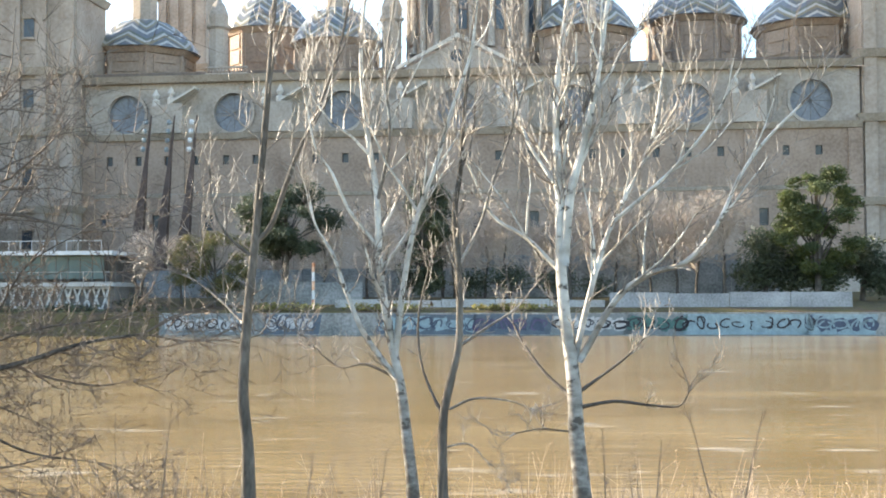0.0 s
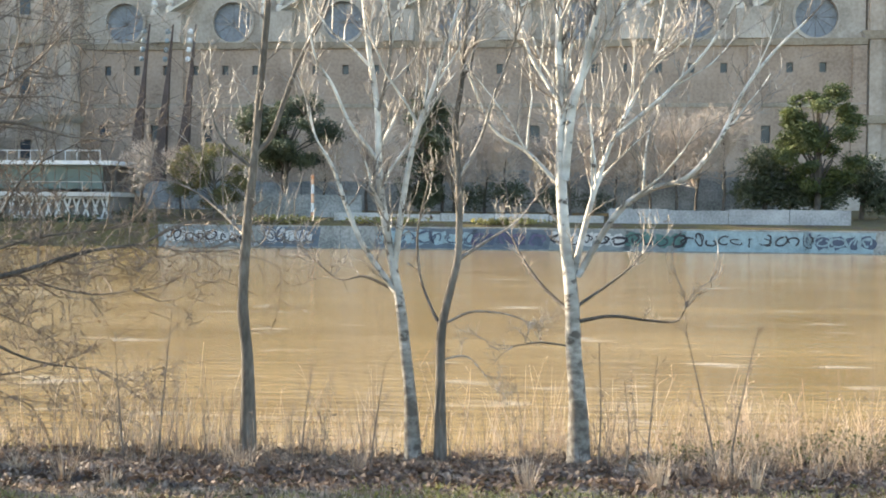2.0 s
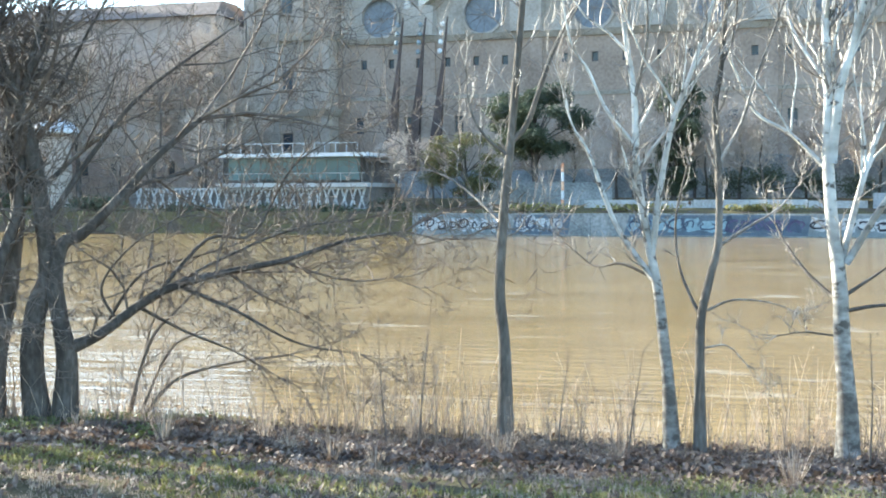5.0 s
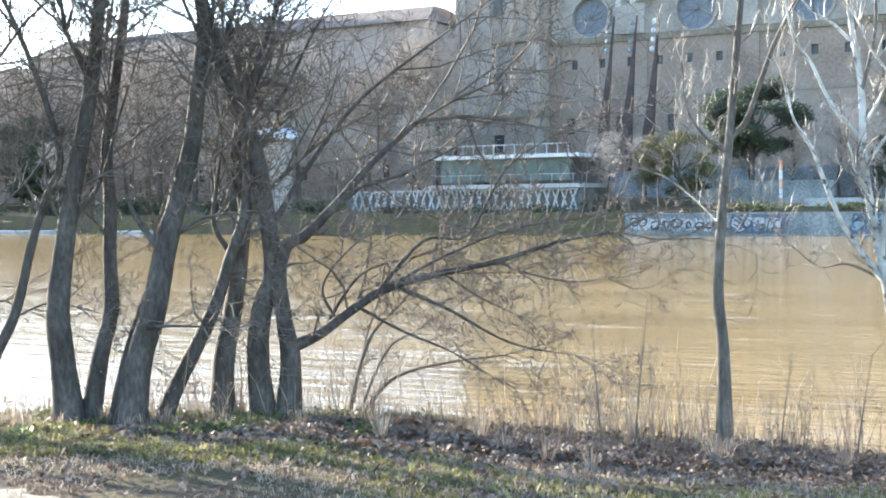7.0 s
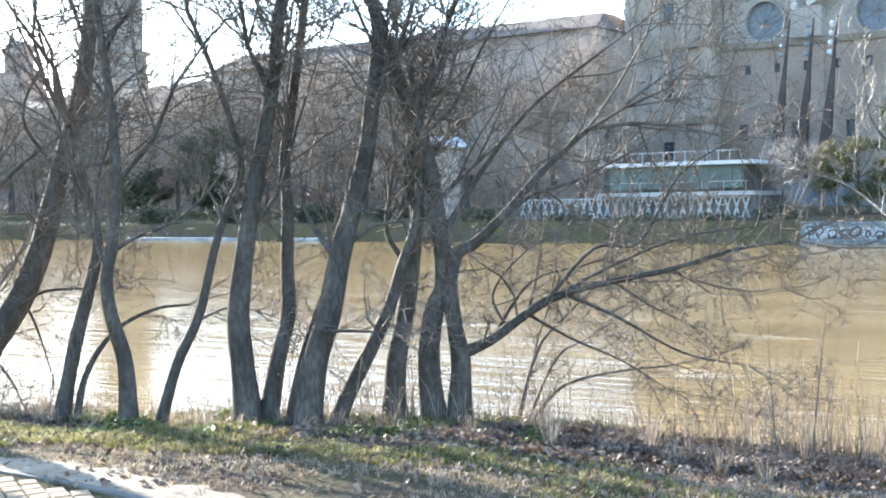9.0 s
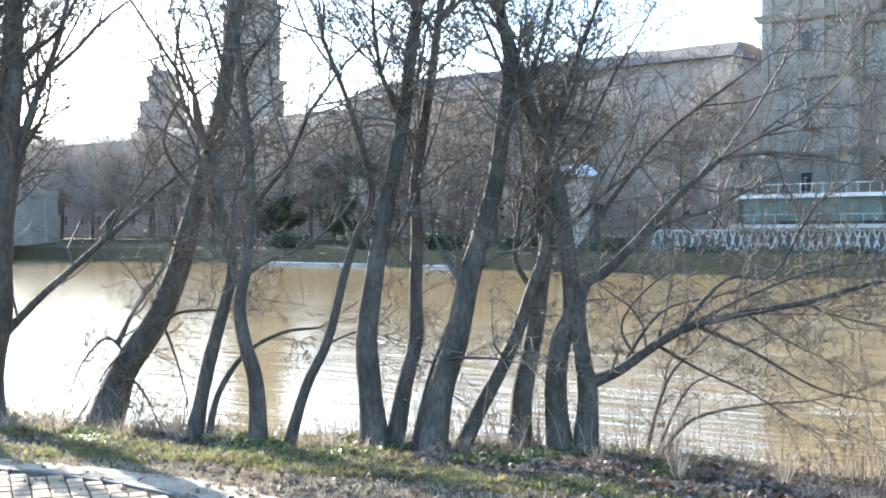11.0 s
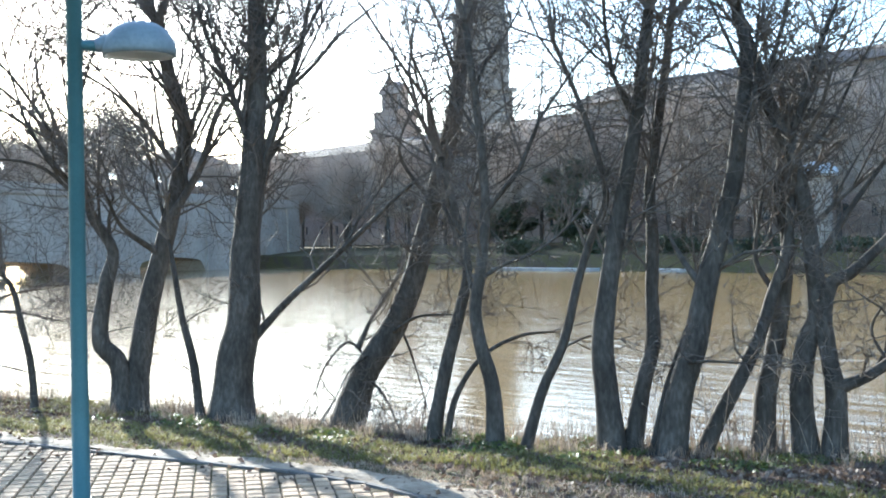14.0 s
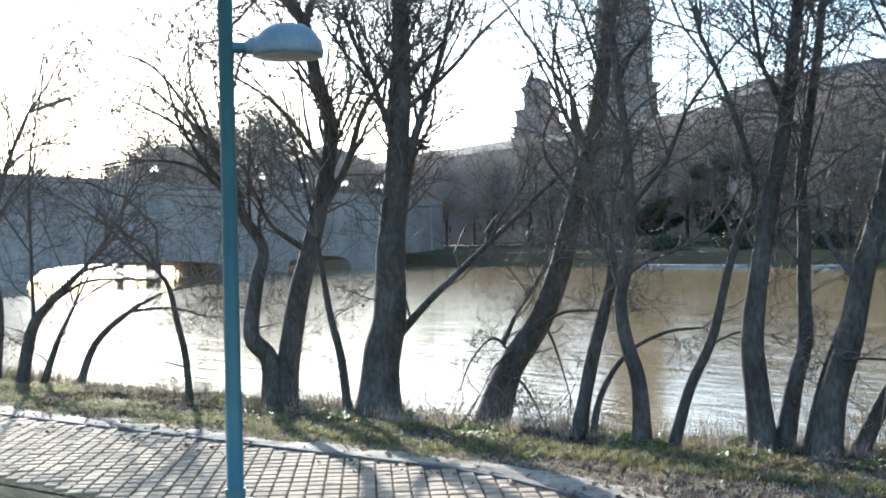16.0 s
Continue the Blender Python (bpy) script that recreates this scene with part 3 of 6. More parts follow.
    # roofs behind the parapet
    part("roof", Geo().prism_y([(-71, 33.3), (34, 33.3), (34, 34.0), (-71, 34.0)], V + 0.6, V + 1.2).hull([(-71, V + 1.2, 33.3), (34, V + 1.2, 33.3), (34, V + 38, 33.3), (-71, V + 38, 33.3)], [(-71, V + 1.3, 33.6), (34, V + 1.3, 33.6), (30, V + 24, 37.5), (-66, V + 24, 37.5)]), M_ROOF, b, "low terracotta tiled roof")
    tiled_dome(b, -68.4, 182, 7.9, 33.2, 39.3, 44.6)
    tiled_dome(b, -52.6, 196, 7.0, 36.0, 45.0, 51.0)
    tiled_dome(b, -38.3, 182, 6.6, 33.2, 40.0, 45.6)
    tiled_dome(b, -1.2, 182, 7.2, 33.2, 40.6, 46.5)
    tiled_dome(b, 15.5, 196, 7.9, 36.0, 44.6, 51.0)
    tiled_dome(b, 30.7, 182, 7.7, 33.2, 40.4, 46.0)
    # pediment and great drum
    ped = part("pediment", Geo().prism_y([(-26.4, 33.32), (-10.4, 33.32), (-18.4, 37.4)], V + 0.2, V + 12), M_STONE, b, "broad triangular gable")
    part("coping", Geo().prism_y([(-27, 33.4), (-18.4, 37.8), (-9.8, 33.4), (-9.8, 33.9), (-18.4, 38.4), (-27, 33.9)], V - 0.3, V + 0.17), M_TRIM, ped)
    disc = [(-18.6 + 0.9 * math.cos(i * math.pi / 8), V + 0.16, 35.3 + 0.9 * math.sin(i * math.pi / 8)) for i in range(16)]
    part("oculus", Geo().hull(disc, [(x, y + 0.03, z) for x, y, z in disc]), M_DARKGLASS, ped)
    dr = part("great_drum", Geo().lathe(-17.4, 188, [(11.2, 34), (11.2, 38), (10.4, 38.4), (10.4, 54), (11.5, 54.6), (11.5, 55.6)], 24).lathe(-17.4, 188, [(10.6, 55.6), (9.5, 60), (7, 64), (3, 67), (2, 72)], 24), M_BRICK, b, "tall round central drum")
    for i in range(24):
        a = 2 * math.pi * i / 24
        part("pilaster", Geo().lathe(-17.4 + 10.7 * math.cos(a), 188 + 10.7 * math.sin(a), [(0.6, 38.4), (0.5, 39.5), (0.5, 53), (0.7, 54)], 8), M_STONE, dr)
    for i in range(12):
        a = 2 * math.pi * (i + 0.5) / 12 + math.pi / 24
        q = [(-17.4 + 10.36 * math.cos(a + e), 188 + 10.36 * math.sin(a + e)) for e in (-0.06, 0.06)]
        q2 = [(-17.4 + 10.5 * math.cos(a + e), 188 + 10.5 * math.sin(a + e)) for e in (0.06, -0.06)]
        ring = q + q2
        part("window", Geo().hull([(x, y, 41) for x, y in ring], [(x, y, 50) for x, y in ring]), M_DARKGLASS, dr, "tall dark window")
    # turrets
    for u, v, top in ((-56.4, 181, 44.2), (-29.8, 181, 44.6)):
        part("turret", Geo().lathe(u, v, [(1.5, 33), (1.5, top - 1.6), (1.9, top - 1.3), (1.9, top - 0.9), (1.5, top - 0.8), (1.6, top + 0.6), (1.0, top + 2.2), (0.35, top + 3.0), (0.4, top + 3.6), (0.05, top + 6)], 8), M_STONE, b, "slim octagonal turret with a domed cap")
    bell_tower(b, -86.2, -72.2, 165.5, 176.0, 2.0, 78)
    bell_tower(b, 35.2, 49.2, 168.1, 182.1, 2.0, 78)
    bell_tower(b, -82.0, -72.6, 225, 235, 30, 84)


basilica()


def light_mast(u0, z0, u1, z1, heads):
    """A leaning, tapering steel blade with floodlights near its tip."""
    v, zb = 158.0, 2.4
    du = (u1 - u0) / (z1 - z0)
    ub = u0 - du * (z0 - zb)
    t = thing("light_mast", (ub, v, zb), "tall dark tapering steel mast carrying floodlights", "light mast", far=True, group="masts by the basilica")
    ring = lambda u, w, z: [(u - w, v - w * 0.7, z), (u + w, v - w * 0.7, z), (u + w, v + w * 0.7, z), (u - w, v + w * 0.7, z)]
    mid, zm = ub + du * (20.5 - zb), 20.5
    part("blade", Geo().hull(ring(ub, 1.1, zb), ring(mid, 0.2, zm)), M_STEEL, t)
    part("tip", Geo().hull(ring(mid, 0.2, zm + 0.003), ring(u1, 0.09, z1)), M_STEEL, t)
    for k in range(4):
        z = z1 - 1.0 - k * 1.2
        u = u1 - du * (z1 - z) - 0.55
        lampo = part("floodlight", Geo().lathe(u, v - 0.3, [(0.22, z - 0.3), (0.32, z - 0.1), (0.32, z + 0.2), (0.15, z + 0.35)], 8), heads, t, "floodlight head")
        part("bracket", Geo().tube([(u, v - 0.25, z), (u + 0.55, v, z - 0.1)], [0.06, 0.06], 4), M_STEEL, lampo)


light_mast(-59.9, 12.4, -58.4, 26.4, M_SHADE)
light_mast(-56.6, 12.5, -55.2, 26.3, M_SHADE)
light_mast(-53.6, 11.7, -52.1, 26.3, M_WHITE)

# embankment wall with graffiti
g = Geo()
u = -42.0
while u < 260:
    g.hull([(u, 115.9, -3.5), (u + 5.97, 115.9, -3.5), (u + 5.97, 117.2, -3.5), (u, 117.2, -3.5)], [(u, 116.05, 0.62), (u + 5.97, 116.05, 0.62), (u + 5.97, 117.2, 0.62), (u, 117.2, 0.62)])
    u += 6.0
wall_e = single("embankment_wall", g, M_RIVERWALL, (0, 116, WATER), "low grey concrete river wall, painted over in places", "river wall", far=True, kind="structure")
M_G = [surface("spray_" + n, [tuple(0.7 * x for x in c), c], 1.5, 4, rough=0.7, bump=0.0, fine=6.0) for n, c in
       (("paleblue", (0.25, 0.345, 0.38)), ("blue", (0.06, 0.08, 0.125)), ("white", (0.46, 0.47, 0.47)), ("black", (0.03, 0.03, 0.04)), ("green", (0.06, 0.14, 0.13)), ("violet", (0.1, 0.085, 0.16)), ("grey", (0.2, 0.225, 0.23)), ("dullblue", (0.1, 0.13, 0.165)))]


def blob_letter(rng, x0, w, h, y, z0):
    """A rounded bubble-letter outline, as a fan of a wobbly ring."""
    n = 14
    pts = []
    for i in range(n):
        a = 2 * math.pi * i / n
        k = 0.62 + 0.5 * rng.random()
        pts.append((x0 + w / 2 + w * 0.5 * k * math.copysign(abs(math.cos(a)) ** 0.7, math.cos(a)), y, z0 + h / 2 + h * 0.46 * k * math.copysign(abs(math.sin(a)) ** 0.7, math.sin(a))))
    return pts


def scrawl(rng):
    """A soft wandering contour inside a unit square."""
    a0, sweep, k = rng.uniform(0, 2 * math.pi), rng.uniform(2.5, 6.0) * rng.choice((-1, 1)), rng.uniform(0.2, 0.9)
    rx, rz = rng.uniform(0.22, 0.46), rng.uniform(0.2, 0.46)
    return [(0.5 + rx * (1 - 0.35 * f * k) * math.cos(a0 + sweep * f) + 0.12 * math.sin(7 * f + a0), 0.5 + rz * (1 - 0.5 * f * k) * math.sin(a0 + sweep * f)) for f in [q / 9 for q in range(10)]]


def graffiti(u0, u1, cols, seed, letter=1.5):
    """Rounded spray-painted shapes with thick dark contours on a faded ground; they spell nothing."""
    rng = random.Random(seed)
    t = thing("graffiti", (u0, 115.9, -1.2), "row of spray-painted bubble shapes on the river wall", "graffiti", far=True, group="graffiti on the embankment")
    lean = lambda z: 115.9 + 0.15 * (z + 3.5) / 4.12
    part("background", Geo().add([(u0 - 0.3, lean(-1.4) - 0.012, -1.4), (u1 + 0.8, lean(-1.4) - 0.012, -1.4), (u1 + 1.1, lean(0.45) - 0.012, 0.45), (u0 + 0.2, lean(0.5) - 0.012, 0.5)], [(0, 1, 2, 3)]), M_G[cols[2]], t, "faded painted ground")
    u = u0
    while u < u1:
        w, h = letter * rng.uniform(0.75, 1.25), rng.uniform(1.35, 1.7)
        z0 = -1.25 + rng.uniform(0, 0.12)
        o = [(x, lean(z) - 0.03, z) for x, _, z in blob_letter(rng, u, w, h, 0, z0)]
        le = part("letter_fill", Geo().hull(o, [(x, y + 0.01, z) for x, y, z in o]), M_G[cols[0]], t)
        tilt = rng.uniform(-0.12, 0.2)
        for line in [scrawl(rng) for _ in range(rng.choice((1, 2, 2)))]:
            path = [(u + w * (x + tilt * z), 0.0, z0 + h * z) for x, z in line]
            g, r = Geo(), rng.uniform(0.05, 0.085)
            for (x0, _, za), (x1, _, zb) in zip(path, path[1:]):
                n = math.hypot(x1 - x0, zb - za) or 1.0
                dx, dz = -(zb - za) / n * r, (x1 - x0) / n * r
                ex, ez = (x1 - x0) / n * r * 0.6, (zb - za) / n * r * 0.6
                q = [(x0 - ex + dx, za - ez + dz), (x1 + ex + dx, zb + ez + dz), (x1 + ex - dx, zb + ez - dz), (x0 - ex - dx, za - ez - dz)]
                g.hull([(x, lean(z) - 0.05, z) for x, z in q], [(x, lean(z) - 0.035, z) for x, z in q])
            part("letter_contour", g, M_G[cols[1]], le)
        u += w * 0.92


graffiti(-41.5, -34.0, (2, 3, 6), 1, 1.1)
graffiti(-31.5, -27.0, (2, 1, 7), 2, 1.0)
graffiti(-20.5, -12.0, (0, 1, 7), 3)
graffiti(-11.5, -5.0, (1, 5, 7), 4)
graffiti(-4.0, 2.5, (2, 3, 6), 5)
graffiti(2.8, 7.4, (4, 3, 6), 6)
graffiti(7.9, 18.6, (0, 3, 0), 7, 1.35)
graffiti(18.8, 24.3, (1, 0, 0), 8, 1.3)

# pale pontoons added to give the bright line of glint along the far waterline
def pontoon(u0, u1):
    t = thing("pontoon", ((u0 + u1) / 2, 114.6, WATER), "low pale planked strip added along the far waterline", "pontoon", far=True, group="pontoons")
    part("hull", Geo().box(u0, u1, 113.6, 115.4, WATER - 0.3, WATER + 0.32), M_CONCRETE, t)
    n = int((u1 - u0) / 1.5)
    for i in range(n):
        a = u0 + (u1 - u0) * i / n
        part("deck_plank", Geo().box(a, a + (u1 - u0) / n - 0.06, 113.5, 115.5, WATER + 0.323, WATER + 0.4), M_WHITE, t)


pontoon(-137.0, -117.0)
pontoon(-106.5, -101.5)

# white parapet and terrace walls
def parapet(u0, u1, v, z0, z1, label, m):
    t = thing("parapet_wall", ((u0 + u1) / 2, v, z0), label, "wall", far=True)
    n = max(1, int((u1 - u0) / 5))
    for i in range(n):
        a, b2 = u0 + (u1 - u0) * i / n, u0 + (u1 - u0) * (i + 1) / n - 0.06
        part("panel", Geo().box(a, b2, v, v + 0.3, z0 - 0.4, z1 - 0.12 * (i % 3 == 1)), m, t)
    return t


parapet(1.4, 24.4, 122, 1.0, 2.5, "low white-painted parapet along the far promenade", M_PLASTER)
parapet(-26.0, 1.0, 122.5, 1.0, 1.9, "low pale concrete parapet along the far promenade", M_CONCRETE)
parapet(-38.5, -24.0, 127, 1.2, 3.8, "pale rendered garden wall with stains", M_RIVERWALL)
parapet(-13.5, 21.0, 142, 2.0, 6.9, "grey terrace retaining wall", M_RIVERWALL)
parapet(-60.0, -14.0, 144, 2.0, 5.5, "grey terrace retaining wall", M_RIVERWALL)

t = thing("marker_post", (-28.0, 121.5, 1.0), "orange and white painted marker post", "post", far=True)
for k in range(5):
    part("band", Geo().lathe(-28.0, 121.5, [(0.16, 1.0 + k * 0.92), (0.16, 1.9 + k * 0.92)], 8), M_ORANGE if k % 2 == 0 else M_WHITE, t)


def pavilion():
    t = thing("riverside_pavilion", (-57, 124, 1.0), "white flat-roofed glass pavilion with a railed roof terrace", "pavilion", far=True)
    part("floor_slab", Geo().box(-66.5, -48.6, 120.6, 131, 3.3, 3.75), M_CONCRETE, t)
    # dark-toned backing makes the gaps of the lattice dark
    part("terrace_base", Geo().box(-78, -48.8, 121.6, 131, 0.6, 3.3), M_DARKSTONE, t)
    part("core_wall", Geo().box(-66, -50.2, 125.5, 131, 3.75, 6.6), M_DARKSTONE, t)
    part("roof_slab", Geo().box(-66.5, -48.8, 121.0, 131, 6.55, 6.95), M_WHITE, t, "white roof slab")
    for i in range(12):
        a = -65.9 + i * 1.31
        w = part("window", Geo().box(a + 0.05, a + 1.26, 122.4, 122.46, 4.1, 6.5), M_TEALGLASS, t, "dull teal glazing")
        part("window_frame", Geo().box(a - 0.04, a + 0.04, 122.36, 122.5, 3.75, 6.55), M_DARKSTONE, w)
    r = part("roof_railing", Geo().box(-66.3, -50.0, 121.1, 121.16, 7.95, 8.02), M_WHITE, t)
    for i in range(14):
        a = -66.2 + i * 1.245
        part("baluster", Geo().box(a, a + 0.05, 121.1, 121.15, 6.95, 7.95), M_WHITE, r)
    r = part("terrace_railing", Geo().box(-66.3, -49.0, 120.8, 120.86, 4.75, 4.81), M_CONCRETE, t)
    for i in range(8):
        a = -66.2 + i * 2.4
        part("baluster", Geo().box(a, a + 0.05, 120.8, 120.85, 3.75, 4.75), M_CONCRETE, r)
    # leaning steel stair posts at the end
    for k in range(3):
        part("stay", Geo().tube([(-49.6 + k * 0.5, 121.2, 3.7), (-50.4 + k * 0.5, 121.2, 7.9)], [0.05, 0.05], 5), M_STEEL, t)
    # lattice front of the terrace
    lat = part("lattice_frame", Geo().box(-77, -49, 121.1, 121.3, 3.05, 3.25).box(-77, -49, 121.1, 121.3, 0.9, 1.05), M_CONCRETE, t, "white concrete lattice")
    for i in range(28):
        a = -77 + i
        part("lattice_bar", Geo().hull([(a, 121.12, 1.05), (a + 0.22, 121.12, 1.05), (a + 0.22, 121.28, 1.05), (a, 121.28, 1.05)], [(a + 0.7, 121.12, 3.05), (a + 0.92, 121.12, 3.05), (a + 0.92, 121.28, 3.05), (a + 0.7, 121.28, 3.05)]), M_CONCRETE, lat)
        part("lattice_bar", Geo().hull([(a + 0.75, 121.13, 1.05), (a + 0.93, 121.13, 1.05), (a + 0.93, 121.27, 1.05), (a + 0.75, 121.27, 1.05)], [(a + 0.05, 121.13, 3.05), (a + 0.23, 121.13, 3.05), (a + 0.23, 121.27, 3.05), (a + 0.05, 121.27, 3.05)]), M_CONCRETE, lat)


pavilion()


# ---- vegetation makers ----
def branch_out(rng, acc, p, d, length, r, level, up=0.25, droop=0.0, sides=3, kids=(5, 4, 3), spread=0.7, jag=0.16, thin=0.0028, flat=9, main=None):
    """A wandering, tapering shoot that forks down to twigs; from level flat on the twigs are mere slivers."""
    n = (4, 3, 2, 2)[min(level, 3)]
    if level >= flat:
        n = 1
    pts, rad = [p.copy()], [r]
    d = d.normalized()
    for k in range(n):
        d = (d + Vector((rng.gauss(0, jag), rng.gauss(0, jag), rng.gauss(0, jag) + up * 0.3 - droop * 0.3))).normalized()
        p = p + d * (length / n)
        pts.append(p.copy())
        rad.append(r * (1 - 0.75 * (k + 1) / n))
    if level >= flat:
        w = d.cross(Vector((rng.gauss(0, 1), rng.gauss(0, 1), rng.gauss(0, 1)))).normalized() * r
        acc.add([pts[0] - w, pts[0] + w, pts[1]], [(0, 1, 2)])
    else:
        (main if main and level == 0 else acc).tube(pts, rad, sides, cap=False)
    if level >= len(kids):
        return
    for i in range(kids[level]):
        t = rng.uniform(0.2, 1.0)
        k = min(n - 1, int(t * n))
        q = pts[k].lerp(pts[k + 1], t * n - k)
        side = Vector((rng.gauss(0, 1), rng.gauss(0, 1), rng.gauss(0, 1)))
        side = (side - d * side.dot(d)).normalized()
        nd = (d * (1 - spread * 0.5) + side * spread + Vector((0, 0, up - droop)) * 0.5).normalized()
        branch_out(rng, acc, q, nd, length * rng.uniform(0.4, 0.72), max(r * (1 - 0.6 * t) * 0.66, thin), level + 1, up, droop, 3, kids, spread, jag, thin, flat)


def leaf_clump(rng, acc, c, rx, ry, rz, count, size):
    """Small leaf sprays scattered through an uneven ellipsoid, thicker towards its skin."""
    for _ in range(count):
        d = Vector((rng.gauss(0, 1), rng.gauss(0, 1), rng.gauss(0, 1))).normalized()
        k = rng.random() ** 0.4 * (0.82 + 0.5 * noise.noise(d * 2.6 + Vector(c)))
        p = Vector(c) + Vector((d.x * rx, d.y * ry, d.z * rz)) * k
        a = Vector((rng.gauss(0, 1), rng.gauss(0, 1), rng.gauss(0, 0.6))).normalized()
        b = a.cross(Vector((rng.gauss(0, 1), rng.gauss(0, 1), rng.gauss(0, 1)))).normalized()
        s = size * rng.uniform(0.6, 1.4)
        acc.add([p - a * s, p + b * s * 0.45, p + a * s, p - b * s * 0.45], [(0, 1, 2, 3)])


def cluster(seed, n, u, z, r):
    """n clumps that fill an uneven crown: half-width u, heights z[0] to z[1], radii r."""
    rng = random.Random(seed)
    out = []
    for i in range(n):
        f = (i + 0.5) / n
        w = u * (0.35 + 0.65 * math.sin(math.pi * (0.12 + 0.8 * (1 - f))))
        q = rng.uniform(*r)
        out.append((rng.uniform(-w, w), rng.uniform(-w, w) * 0.7, z[0] + (z[1] - z[0]) * f, q, q * rng.uniform(0.5, 0.8)))
    return out


def evergreen(at, label, clumps, m, trunk_r=0.3, trunk_h=6.0, seed=0, size=0.28, density=1.0, bark=None):
    """A leafy tree: trunk, limbs to each clump, and a crown of leaf sprays. Clumps: du, dv, z, rx, rz."""
    rng = random.Random(seed)
    t = thing("evergreen_tree", at, label, "tree", far=True)
    u, v, z = at
    part("trunk", Geo().tube([(u, v, z - 0.3), (u + 0.2, v, z + trunk_h * 0.5), (u, v, z + trunk_h)], [trunk_r, trunk_r * 0.8, trunk_r * 0.5], 8), bark or M_BARK, t, smooth=True)
    for du, dv, cz, rx, rz in clumps:
        part("limb", Geo().tube([(u, v, z + min(trunk_h, cz - z) * 0.7), (u + du * 0.5, v + dv * 0.5, (z + trunk_h * 0.7 + cz) / 2), (u + du, v + dv, cz)], [trunk_r * 0.4, trunk_r * 0.25, trunk_r * 0.1], 5), bark or M_BARK, t, smooth=True)
        acc = Geo()
        leaf_clump(rng, acc, (u + du, v + dv, cz), rx, rx * 0.9, rz, int(density * 260 * rx * rz), size)
        part("crown", acc, m, t, kind="stuff")
    return t


evergreen((22.5, 130, 1.5), "dark green pine with sunlit rounded tufts on the far bank",
          cluster(61, 30, 3.9, (4.0, 14.6), (1.0, 1.9)), M_PINE, 0.35, 11, 1, 0.149, 2.4)
evergreen((17.5, 132, 1.5), "dense dark evergreen bush under the pine", [(0, 0, 7.2, 3.0, 2.4), (-1.0, -0.6, 4.6, 3.0, 2.4), (2.8, 0, 4.4, 3.4, 2.8), (6, 0, 4.4, 3.2, 3.0)], M_EVER, 0.3, 5, 2, 0.149, 2.28)
evergreen((27.5, 133, 1.5), "dense dark evergreen bush under the pine", [(0, 0, 6.0, 3.4, 3.0), (2.0, -0.6, 3.8, 3.0, 2.2)], M_EVER, 0.3, 5, 3, 0.149, 2.28)
evergreen((-32.5, 128, 1.6), "broad dark evergreen oak against the basilica wall", cluster(62, 34, 4.6, (7.0, 13.2), (1.2, 2.3)), M_EVER, 0.25, 9, 4, 0.136, 2.38)
evergreen((-39.0, 124, 1.2), "bush with yellowing leaves on the far bank", cluster(63, 30, 4.4, (2.6, 8.6), (0.9, 1.7)), M_BUSH, 0.15, 5, 5, 0.112, 1.90)
evergreen((-18.2, 130, 1.5), "narrow dark cypress in front of the basilica", cluster(64, 28, 2.5, (3.0, 14.0), (1.3, 2.2)), M_EVER, 0.3, 11, 6, 0.136, 2.09)
evergreen((-138, 131, 1.8), "broad dark evergreen among the bare trees on the far bank", cluster(65, 36, 5.6, (3.6, 13.6), (1.5, 2.6)), M_EVER, 0.3, 9, 8, 0.2, 1.4)
evergreen((-158, 134, 1.8), "dark rounded evergreen among the bare trees on the far bank", cluster(66, 26, 4.6, (3.4, 10.5), (1.4, 2.4)), M_EVER, 0.3, 7, 9, 0.2, 1.4)
evergreen((-9.0, 131, 1.5), "low dark shrubbery on the far promenade", [(0, 0, 4.2, 3.0, 1.8), (-4, 0, 3.6, 2.6, 1.8), (5, 0, 3.6, 2.8, 1.6), (9, 0, 3.2, 2.4, 1.5)], M_EVER, 0.15, 3, 7, 0.124, 1.52)
for k, (u, z, rx, rz) in enumerate([(-45, 1.2, 3.2, 1.3), (-52, 0.8, 4.0, 0.9), (-60, 0.8, 4.5, 0.8), (-69, 0.9, 4.5, 0.9), (-80, 1.4, 5, 1.4), (-92, 1.6, 6, 1.6), (-106, 1.8, 6, 1.8), (-120, 1.8, 7, 1.8), (-136, 1.8, 7, 1.6), (-30, 1.2, 4.5, 0.5), (-20, 1.2, 5, 0.45), (-8, 1.2, 5, 0.4)]):
    acc = Geo()
    leaf_clump(random.Random(40 + k), acc, (u, 118.2, z), rx, 1.2, rz, int(240 * rx * rz), 0.2)
    single("verge_hedge", acc, M_EVER if k < 9 else M_GRASS, (u, 118.2, 0.7), "ragged strip of dark scrub along the embankment", "hedge", far=True, kind="stuff")


